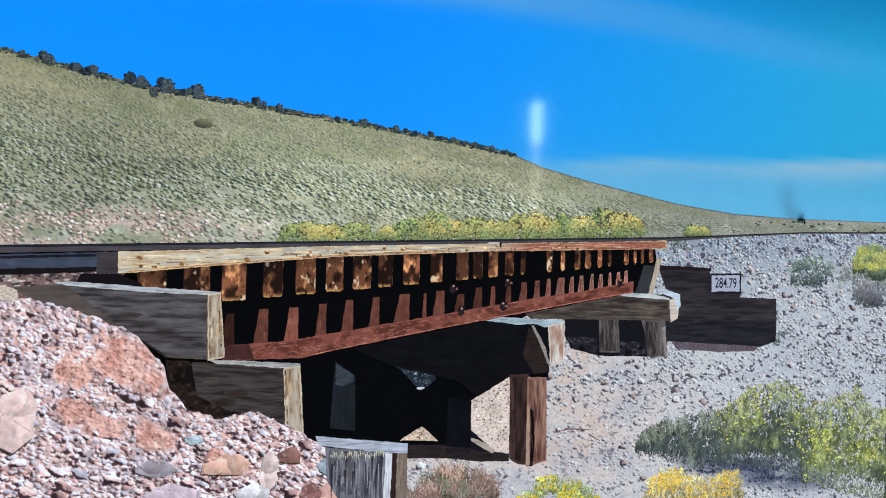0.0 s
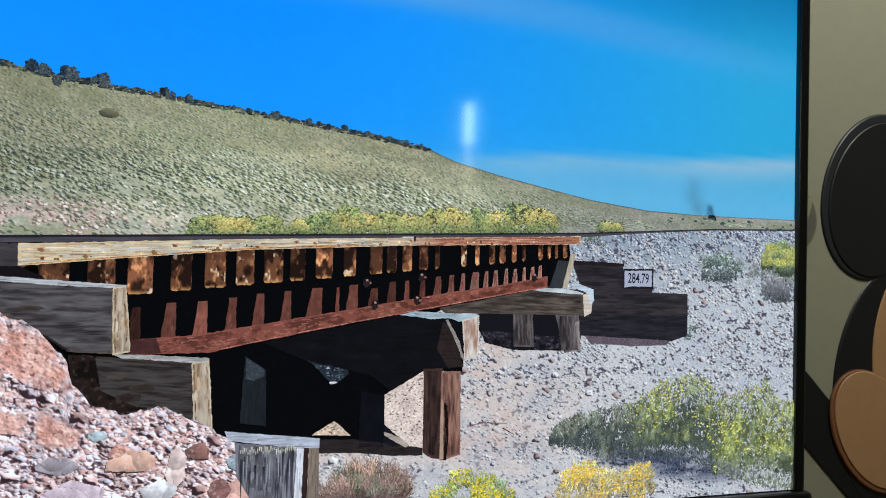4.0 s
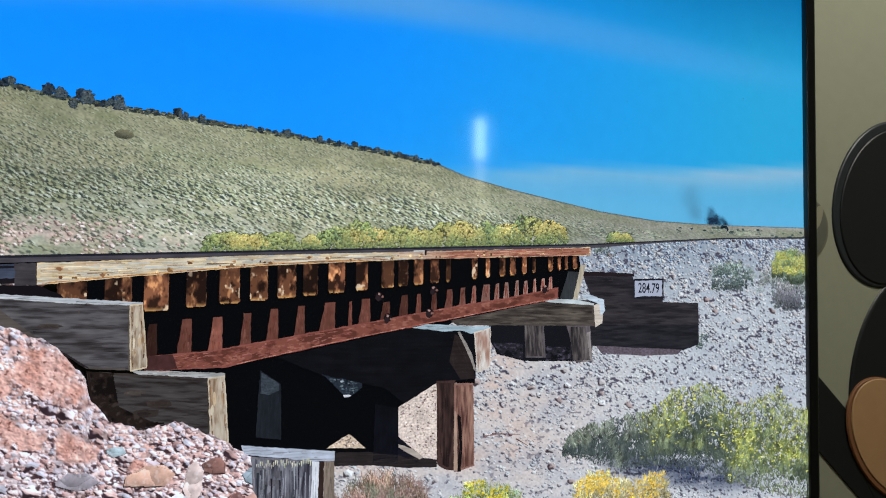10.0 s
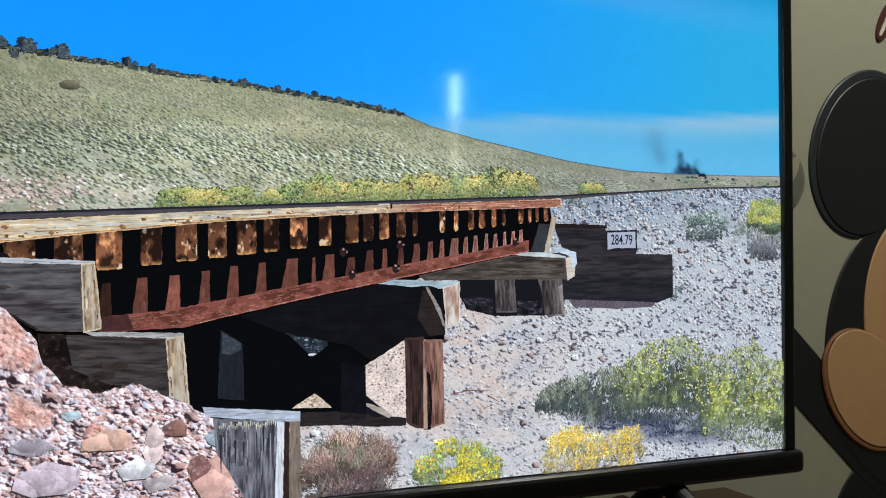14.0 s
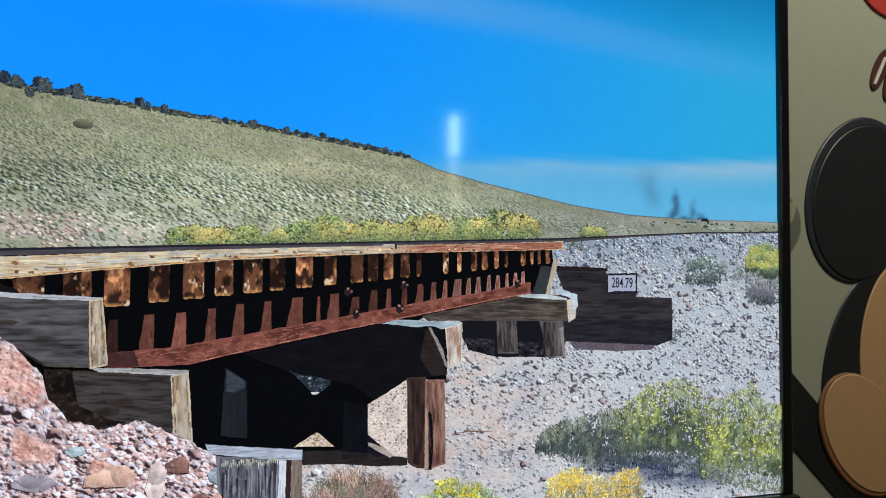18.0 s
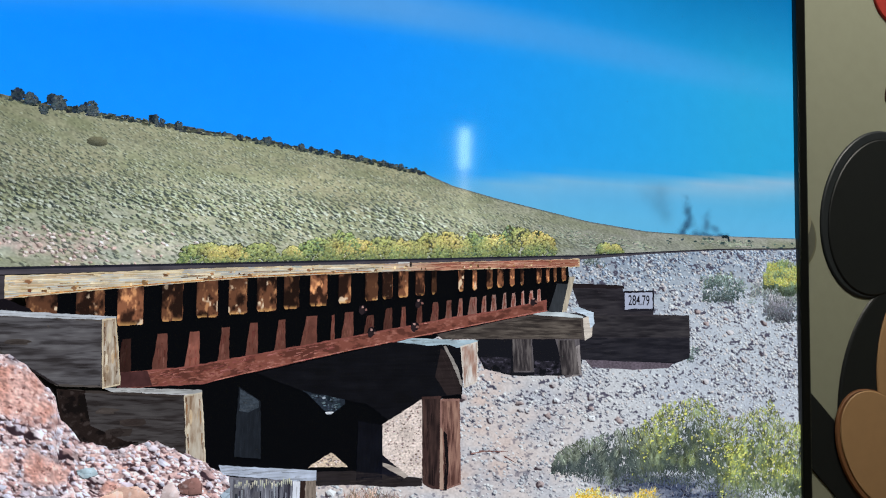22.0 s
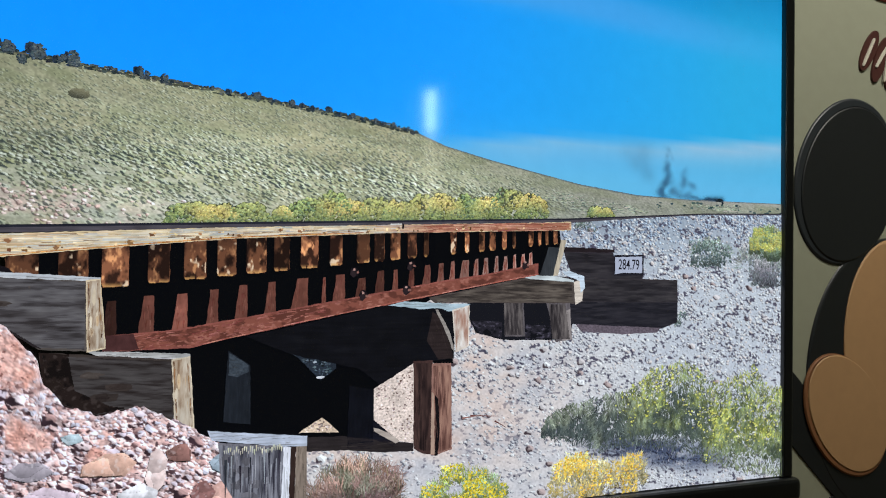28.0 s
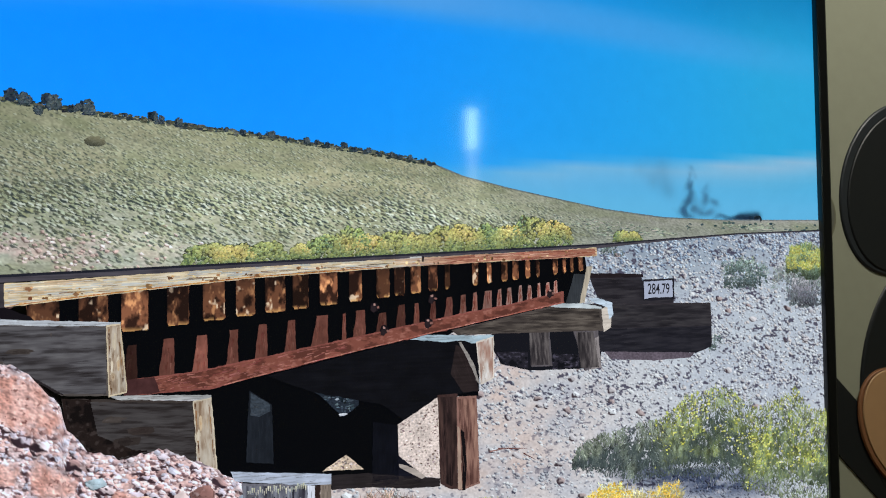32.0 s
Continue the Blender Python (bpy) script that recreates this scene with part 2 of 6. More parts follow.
# ---- table, wall boards, clutter ----
TABLE = 0.84
table = thing("television_table", (0, 0, 0), "dark stained wooden table under the television", "table")
part("tabletop", box(-0.75, 0.62, -0.22, 0.26, TABLE - 0.03, TABLE, 0.004), table_wood, table)
for lx in (-0.7, 0.57):
    for ly in (-0.18, 0.22):
        part("leg", box(lx - 0.025, lx + 0.025, ly - 0.025, ly + 0.025, 0, TABLE - 0.03, 0.003), table_wood, table)

def board(name, label, category, material, *shape, group=""):
    return tagged(new(name, finish(oval_board(*shape[:4], WALL - shape[4], WALL - shape[5], *shape[6:]), name, material)), label, category, group)


# plain boards on the wall; each gives centre, half width and height, back and front distance from the wall, turn
ear = thing("cutout_board", (0.906, WALL, 1.295), "plain black oval board with dark grey rim on cream wall", "board")
part("board_rim", oval_board(0.906, 1.295, 0.103, 0.130, WALL, WALL - 0.003, -0.42), rim_board, ear, "dark grey rim")
part("board_face", oval_board(0.911, 1.291, 0.096, 0.122, WALL - 0.003, WALL - 0.0045, -0.42), black_board, ear)
board("cutout_board", "plain black rounded board fixed to the cream wall", "board", black_board, 1.0, 1.0, 0.175, 0.2127, 0.0, 0.0028)
board("cutout_board", "plain black slanting board fixed to the cream wall", "board", black_board, 0.812, 0.948, 0.21, 0.039, 0.0, 0.0022, -0.76, 72, 8.0)
board("cutout_board", "plain black round board low on the cream wall", "board", black_board, 0.98, 0.72, 0.152, 0.152, 0.0, 0.0018)
board("cutout_board", "plain tan oval board on the black board", "board", tan_board, 1.0, 1.055, 0.102, 0.155, 0.0028, 0.0046)
cheek = thing("cutout_board", (0.903, WALL, 0.947), "plain tan oval board with a brown edge on the black board", "board")
part("board_rim", oval_board(0.903, 0.947, 0.104, 0.072, WALL - 0.0046, WALL - 0.006, -0.873), brown_board, cheek, "brown edge")
part("board_face", oval_board(0.906, 0.949, 0.100, 0.068, WALL - 0.006, WALL - 0.0072, -0.873), tan_board, cheek)
plaque = thing("plaque", (0.985, WALL, 1.485), "small maroon plaque with a lobed outline and pale bars", "plaque")
for cx, cz, rx, rz, turn in ((0.951, 1.497, 0.013, 0.037, -0.5), (0.976, 1.486, 0.013, 0.04, -0.42), (1.003, 1.476, 0.013, 0.036, -0.4), (1.03, 1.466, 0.013, 0.034, -0.4)):
    part("plaque_lobe", oval_board(cx, cz, rx, rz, WALL, WALL - 0.003 - 0.0002 * (cx > 0.96) - 0.0002 * (cx > 0.99), turn), maroon_board, plaque)
for cx, cz, rz, turn in ((0.948, 1.494, 0.026, -0.5), (0.976, 1.490, 0.022, -0.62), (0.987, 1.480, 0.029, -0.2), (1.004, 1.468, 0.014, -0.25), (1.022, 1.466, 0.016, -0.4)):
    part("bar", oval_board(cx, cz, 0.0024, rz, WALL - 0.0034, WALL - 0.0052, turn, 24, 4.0), pale_board, plaque, "pale painted bar")
red_badge = thing("badge", (0.985, WALL, 1.625), "red oval badge with a pale bar on the cream wall", "badge")
part("badge_face", oval_board(0.985, 1.628, 0.075, 0.05, WALL, WALL - 0.004), red_board, red_badge)
part("bar", oval_board(0.987, 1.598, 0.022, 0.0045, WALL - 0.004, WALL - 0.005, 0.05, 40, 6.0), pale_board, red_badge, "pale bar on the red badge")
badge = thing("badge", (0.75, WALL, 1.252), "small grey-green oval badge with a pale face on the wall", "badge")
part("rim", oval_board(0.75, 1.252, 0.04, 0.045, WALL, WALL - 0.003), grey_board, badge)
part("badge_face", oval_board(0.75, 1.253, 0.036, 0.041, WALL - 0.003, WALL - 0.0045), dim_badge, badge, "grey face of the badge")
part("wedge", oval_board(0.760, 1.262, 0.028, 0.012, WALL - 0.0045, WALL - 0.0055, 0.95, power=1.6), badge_face, badge, "pale slanting wedge on the badge")
board("badge", "blue round badge on the wall above the television", "badge", blue_board, 0.728, 1.672, 0.045, 0.045, 0.0, 0.006)

media_box = thing("media_box", (0.16, 0.06, TABLE), "black media box standing on the table", "media box")
part("body", box(0.02, 0.29, -0.02, 0.14, TABLE + 0.004, 0.905, 0.004), black_matt, media_box)
for fx in (0.04, 0.27):
    for fy in (0.0, 0.12):
        part("rubber_foot", tube((fx, fy, TABLE), (fx, fy, TABLE + 0.005), 0.008, 0.008, 12), black_matt, media_box)
tagged(new("pouch", finish(oval_board(0.318, 0.873, 0.024, 0.034, 0.05, 0.0, 0.2, power=3), "pouch", brown_stuff)), "small brown leather pouch standing on the table", "pouch")

# ---- the television ----
LEFT, RIGHT, LOW, TOP = -0.4765, 0.4765, 0.95, 1.486
television = thing("television", (0, 0.03, TABLE), "flat black television, switched on, standing on splayed feet", "television")
part("back_cover", box(LEFT - 0.012, RIGHT + 0.012, 0.02, 0.035, LOW - 0.015, TOP + 0.008, 0.005), black_matt, television)
part("rear_housing", box(LEFT + 0.12, RIGHT - 0.12, 0.035, 0.075, LOW + 0.02, LOW + 0.34, 0.012), black_matt, television)
part("side_bezel", box(RIGHT, RIGHT + 0.0125, -0.006, 0.02, LOW - 0.001, TOP, 0.002), black_plastic, television)
part("side_bezel", box(LEFT - 0.0145, LEFT, -0.006, 0.02, LOW - 0.001, TOP, 0.002), black_plastic, television)
part("top_bezel", box(LEFT - 0.0145, RIGHT + 0.0125, -0.006, 0.02, TOP, TOP + 0.0125, 0.002), black_plastic, television)
part("bottom_bezel", box(LEFT - 0.02, RIGHT + 0.0195, -0.012, 0.024, LOW - 0.0235, LOW - 0.001, 0.007, 4), black_plastic, television)
part("edge_strip", box(RIGHT + 0.0126, RIGHT + 0.0138, -0.004, 0.0, LOW, TOP + 0.012, 0.0004), edge_metal, television, "thin bright metal edge")
part("edge_strip", box(RIGHT + 0.0126, RIGHT + 0.0145, 0.0005, 0.012, LOW, TOP + 0.012), black_matt, television)
part("edge_strip", box(RIGHT + 0.0126, RIGHT + 0.0160, 0.0125, 0.0165, LOW, TOP + 0.012, 0.0004), edge_metal, television, "thin bright metal edge")
for sx in (LEFT + 0.11, RIGHT - 0.13):
    for dx, dy in ((0.03, -0.11), (-0.02, 0.1)):
        part("foot", tube((sx, 0.015, LOW - 0.022), (sx + dx, dy, TABLE + 0.006), 0.011, 0.008), black_matt, television)
screen = part("screen", box(LEFT, RIGHT, 0.0, 0.019, LOW, TOP), black_plastic, television, "lit screen showing a desert railway bridge")

# ---- what the screen shows: flat pieces on the panel, in picture units of 1600 x 900 ----
# Sun and shade of the picture are drawn into the colours of these pieces.
rng = np.random.default_rng(7)
LAYER, STEP = 0.00011, 0.00002


PANEL = np.array((0.91, 1.0, 1.13))  # the panel's cool white


def lin(c):
    c = np.clip(np.asarray(c, float), 0, 255) / 255
    return np.where(c <= 0.04045, c / 12.92, ((c + 0.055) / 1.055) ** 2.4) * PANEL


def tint(*colours):
    return lin(np.array(colours, float))


def inside(poly, u, v):
    """Which points lie in a polygon."""
    res, p = np.zeros(len(u), bool), np.asarray(poly, float)
    for (x0, y0), (x1, y1) in zip(p, np.roll(p, -1, 0)):
        if y0 != y1:
            res ^= ((y0 > v) != (y1 > v)) & (u < (x1 - x0) * (v - y0) / (y1 - y0) + x0)
    return res


class Piece:
    """Collects flat patches of one colour each, in batches laid over one another."""

    def __init__(self):
        self.batches = []

    def patches(self, shape, colour, layer=None):
        shape, colour = np.asarray(shape, float), np.asarray(colour, float)
        if len(shape):
            self.batches.append((shape, np.broadcast_to(colour, (len(shape), 3)), layer))
        return self

    def area(self, points, colour, worn=0.3):
        """One shape; its outline is broken into short lengths and worn a little."""
        p, out = np.asarray(points, float), []
        for a, b in zip(p, np.roll(p, -1, 0)):
            k = max(1, int(np.hypot(*(b - a)) / 5))
            t = np.arange(k)[:, None] / k
            out.append(a + (b - a) * t + (rng.normal(0, worn, (k, 2)) if worn else 0))
        return self.patches([np.concatenate(out)], tint(colour))

    def blobs(self, u, v, ru, rv, colour, k=6, rough=0.35, layer=None):
        n = len(u)
        a = (np.arange(k) + rng.uniform(-0.3, 0.3, (n, k))) * 2 * np.pi / k
        r = 1 + rng.uniform(-rough, rough, (n, k))
        ru, rv = np.broadcast_to(ru, n)[:, None], np.broadcast_to(rv, n)[:, None]
        shape = np.stack([u[:, None] + ru * r * np.cos(a), v[:, None] + rv * r * np.sin(a)], -1)
        return self.patches(shape, colour, layer)

    def strokes(self, u, v, length, width, angle, colour, taper=0.3, layer=None):
        n = len(u)
        length, width, angle = (np.broadcast_to(x, n) for x in (length, width, angle))
        d = np.stack([np.cos(angle), np.sin(angle)], -1)
        s = np.stack([-d[:, 1], d[:, 0]], -1)
        c, h, w = np.stack([u, v], -1), d * length[:, None] / 2, s * width[:, None] / 2
        return self.patches(np.stack([c - h - w, c - h + w, c + h + w * taper, c + h - w * taper], 1), colour, layer)

    def make(self, name, layer, material, label="", moves=False, kind=""):
        co, total, cols, depth = [], [], [], (layer + 2) * LAYER
        for shape, colour, own in self.batches:
            if own is not None:
                depth = (own + 2) * LAYER
            if not moves:
                shape = np.clip(shape, 0, (1600, 900))
            n, k = shape.shape[:2]
            y = -(depth + STEP * np.arange(n) / max(n, 1) * 0.8)
            x = LEFT + shape[..., 0] * 0.953 / 1600
            z = TOP - shape[..., 1] * 0.536 / 900
            co.append(np.stack([x, np.broadcast_to(y[:, None], (n, k)), z], -1).reshape(-1, 3))
            total.append(np.full(n, k))
            cols.append(np.repeat(colour, k, 0))
            depth += STEP
        co, total, cols = np.concatenate(co), np.concatenate(total), np.concatenate(cols)
        me = bpy.data.meshes.new(name)
        me.vertices.add(len(co)), me.loops.add(len(co)), me.polygons.add(len(total))
        me.vertices.foreach_set("co", co.ravel())
        me.loops.foreach_set("vertex_index", np.arange(len(co)))
        me.polygons.foreach_set("loop_start", np.cumsum(total) - total)
        me.update(calc_edges=True)
        me.attributes.new("Col", "FLOAT_COLOR", "CORNER").data.foreach_set("color", np.c_[cols, np.ones(len(cols))].ravel())
        me.materials.append(material)
        ob = new(name, me)
        ob.parent = screen
        if label or kind:
            tagged(ob, label, kind=kind)
        return ob


def sheet(name, layer, material, us, rows, colour, label, nv=40, kind=""):
    """A smoothly coloured area: columns at us, rows(u) gives top and bottom, colour(u, v) the light."""
    us = np.asarray(us, float)
    u = np.repeat(us[:, None], nv + 1, 1)
    top, low = rows(us)
    v = top[:, None] + (low - top)[:, None] * np.linspace(0, 1, nv + 1)[None]
    co = np.stack([LEFT + u * 0.953 / 1600, np.full_like(u, -(layer + 2) * LAYER), TOP - v * 0.536 / 900], -1).reshape(-1, 3)
    i = (np.arange(len(us) - 1)[:, None] * (nv + 1) + np.arange(nv)[None]).ravel()
    quads = np.stack([i, i + 1, i + nv + 2, i + nv + 1], 1)
    me = bpy.data.meshes.new(name)
    me.vertices.add(len(co)), me.loops.add(quads.size), me.polygons.add(len(quads))
    me.vertices.foreach_set("co", co.ravel())
    me.loops.foreach_set("vertex_index", quads.ravel())
    me.polygons.foreach_set("loop_start", np.arange(len(quads)) * 4)
    me.update(calc_edges=True)
    col = np.clip(colour(u.ravel(), v.ravel()), 0, 1.1)
    me.attributes.new("Col", "FLOAT_COLOR", "POINT").data.foreach_set("color", np.c_[col, np.ones(len(col))].ravel())
    me.materials.append(material)
    ob = new(name, me)
    ob.parent = screen
    return tagged(ob, label, kind=kind)


def line(points):
    p = np.array(points, float)
    return lambda u: np.interp(u, p[:, 0], p[:, 1])


def mixed(a, b, w):
    return np.asarray(a, float) + (np.asarray(b, float) - np.asarray(a, float)) * np.clip(w, 0, 1)[..., None]


def ripple(u, v, scale, seed=0):
    """Soft unevenness between 0 and 1."""
    r = np.random.default_rng(seed)
    out = np.zeros(np.shape(u))
    for _ in range(8):
        a, f, p = r.uniform(0, np.pi), r.uniform(0.6, 1.8) / scale, r.uniform(0, 7)
        out = out + np.sin((u * np.cos(a) + v * np.sin(a)) * f + p)
    return 0.5 + out / 8


def pick(colours, n, spread=14):
    """n colours out of a few, each a little off."""
    c = np.array(colours, float)[rng.integers(0, len(colours), n)]
    return lin(c + rng.normal(0, spread, (n, 1)) + rng.normal(0, spread * 0.25, (n, 3)))


def hashed(i, j, seed):
    """A number between 0 and 1 for each lattice place."""
    k = (i.astype(np.int64) * 374761393 + j.astype(np.int64) * 668265263 + seed * 974711 + 40503) & 0xFFFFFFFF
    k = ((k ^ (k >> 13)) * 1274126177) & 0xFFFFFFFF
    k = ((k ^ (k >> 15)) * 2246822519) & 0xFFFFFFFF
    return (k ^ (k >> 16)) / 4294967296.0


def noise(u, v, size, seed):
    x, y = u / size, v / size
    i, j = np.floor(x), np.floor(y)
    f, g = x - i, y - j
    f, g = f * f * (3 - 2 * f), g * g * (3 - 2 * g)
    a, b = hashed(i, j, seed), hashed(i + 1, j, seed)
    c, d = hashed(i, j + 1, seed), hashed(i + 1, j + 1, seed)
    return (a * (1 - f) + b * f) * (1 - g) + (c * (1 - f) + d * f) * g


def cloudy(u, v, size, seed, octaves=4):
    """Uneven patches with finer and finer detail, mostly between 0 and 1 about one half."""
    out, total = 0, 0
    for k in range(octaves):
        w = 0.6 ** k
        out, total = out + w * noise(u, v, size / 2 ** k, seed + 17 * k), total + w
    return 0.5 + (out / total - 0.5) * 1.6


def lumps(u, v, size, seed, squash=0.65):
    """The nearest of many scattered angular lumps: the distance to its edge and to its middle, two random numbers of it, and its lit side (-1 to 1)."""
    wob = 0.3 * size
    x = (u + wob * (noise(u, v, size * 0.45, seed + 7) - 0.5)) / size
    y = (v + wob * (noise(u, v, size * 0.45, seed + 8) - 0.5)) / (size * squash)
    i, j = np.floor(x), np.floor(y)
    best, second = np.full(np.shape(u), 9.0), np.full(np.shape(u), 9.0)
    own_i, own_j, side = np.zeros_like(best), np.zeros_like(best), np.zeros_like(best)
    for a in (-1, 0, 1):
        for b in (-1, 0, 1):
            p, q = i + a, j + b
            place = hashed(p, q, seed) * 64
            dx, dy = x - p - 0.1 - 0.8 * np.floor(place) / 64, y - q - 0.1 - 0.8 * (place % 1)
            r = np.hypot(dx, dy)
            near = r < best
            second = np.where(near, best, np.minimum(second, r))
            best, own_i, own_j = np.where(near, r, best), np.where(near, p, own_i), np.where(near, q, own_j)
            side = np.where(near, (0.75 * dx - 0.75 * dy) * 2, side)
    return second - best, best, hashed(own_i, own_j, seed + 2), hashed(own_i, own_j, seed + 3), np.clip(side, -1, 1)


def palette(colours, h):
    return np.array(colours, float)[(h * 0.9999 * len(colours)).astype(int)]


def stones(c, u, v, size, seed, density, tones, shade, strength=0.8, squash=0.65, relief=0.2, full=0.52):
    """Scatter angular stones over the colours c, painted bright on the lit side and in shade on the other; density may
    vary from place to place.
    """
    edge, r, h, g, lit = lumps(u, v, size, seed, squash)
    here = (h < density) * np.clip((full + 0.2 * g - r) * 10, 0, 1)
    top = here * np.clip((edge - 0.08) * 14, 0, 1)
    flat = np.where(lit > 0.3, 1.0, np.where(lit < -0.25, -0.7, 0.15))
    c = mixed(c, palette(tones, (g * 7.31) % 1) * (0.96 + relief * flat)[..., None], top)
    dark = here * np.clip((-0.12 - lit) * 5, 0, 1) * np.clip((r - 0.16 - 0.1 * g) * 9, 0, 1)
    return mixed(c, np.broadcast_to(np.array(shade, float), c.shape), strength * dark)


def weave(piece, poly, colour, step=1.0, grow=1.0, layer=None):
    """Fill a shape with small squares of light, each in its own colour."""
    q = np.array(poly, float)
    q = q.mean(0) + (q - q.mean(0)) * grow
    u, v = np.meshgrid(np.arange(q[:, 0].min(), q[:, 0].max(), step), np.arange(q[:, 1].min(), q[:, 1].max(), step), indexing="ij")
    u, v = u.ravel() + step / 2, v.ravel() + step / 2
    k = inside(q, u, v)
    u, v = u[k], v[k]
    if len(u) == 0:
        return piece
    h = step * 0.52
    shape = np.stack([np.stack([u - h, v - h], -1), np.stack([u + h, v - h], -1), np.stack([u + h, v + h], -1), np.stack([u - h, v + h], -1)], 1)
    return piece.patches(shape, lin(colour(u, v)), layer)


def timber(dark, mid, pale, seed, angle=0.0, grain=9.0, knots=0.25):
    """The light of weathered wood: long fibres along an angle, stains across them."""
    ca, sa = math.cos(angle), math.sin(angle)

    def colour(u, v):
        a, b = u * ca + v * sa, -u * sa + v * ca
        fibre = cloudy(a / grain, b, 3.2, seed, 3)
        stain = cloudy(a / 2.5, b, 22, seed + 40, 4)
        c = mixed(mid, pale, fibre * 1.7 - 0.75)
        c = mixed(c, dark, np.clip(0.55 - fibre, 0, 1) * 1.7)
        c = mixed(c, dark, knots * np.clip(stain * 2.4 - 1.2, 0, 1) * 2)
        return c * (0.9 + 0.2 * stain)[..., None]
    return colour


def mottled(dark, mid, pale, seed, size=9.0, stretch=1.0):
    """The light of a blotched, cracked surface."""
    def colour(u, v):
        a, b = cloudy(u, v / stretch, size, seed, 4), cloudy(u, v / stretch, size * 0.45, seed + 30, 3)
        c = mixed(mid, dark, np.clip(0.52 - a, 0, 1) * 5)
        return mixed(c, pale, np.clip(b * 0.7 + a * 0.5 - 0.72, 0, 1) * 5)
    return colour


ridge = line([(0, 262), (261, 299), (343, 314), (428, 329), (568, 341), (704, 353), (833, 366), (923, 378), (972, 395), (1045, 410), (1121, 423), (1199, 436), (1301, 446), (1408, 448), (1600, 445)])
rail = line([(0, 546), (270, 533), (679, 513), (1179, 488), (1302, 479), (1431, 470), (1600, 462)])


def sky_colour(u, v):
    c = mixed((0, 128, 252), (20, 148, 255), v / 330)
    c = mixed(c, (44, 166, 214), (u - 700) / 800)
    c = mixed(c, (2, 106, 164), np.clip((u - 800) / 600, 0, 1) * np.clip(1 - v / 190, 0, 1))
    low = np.exp(-(((v - 440) / 55) ** 2)) * np.clip((u - 500) / 600, 0, 1)
    c = mixed(c, (96, 180, 219), low)
    band = line([(0, 190), (287, 180), (621, 150), (862, 146), (1140, 157), (1600, 190)])(u)
    wide = np.interp(u, [0, 600, 1100, 1600], [44, 36, 30, 26])
    c = mixed(c, (92, 160, 220), 0.9 * np.exp(-np.abs((v - band) / wide) ** 3.2) * np.interp(u, [0, 900, 1250, 1600], [0.72, 0.82, 0.6, 0.15]) * (0.85 + 0.3 * ripple(u, v, 90, 3)))
    top = line([(850, 404), (1000, 388), (1150, 372), (1345, 366), (1600, 345)])(u)
    d = (v - top) / np.interp(u, [900, 1600], [26, 30])
    c = mixed(c, (138, 184, 210), np.where(d > -0.35, np.exp(-(np.maximum(d, 0) * 0.75) ** 1.6) * np.clip((d + 0.35) / 0.5, 0, 1), 0) * np.interp(u, [860, 1120, 1600], [0, 0.85, 0.95]) * (0.75 + 0.5 * ripple(u, v * 3, 110, 5)))
    return lin(c) * (1.02, 1.0, 0.955)


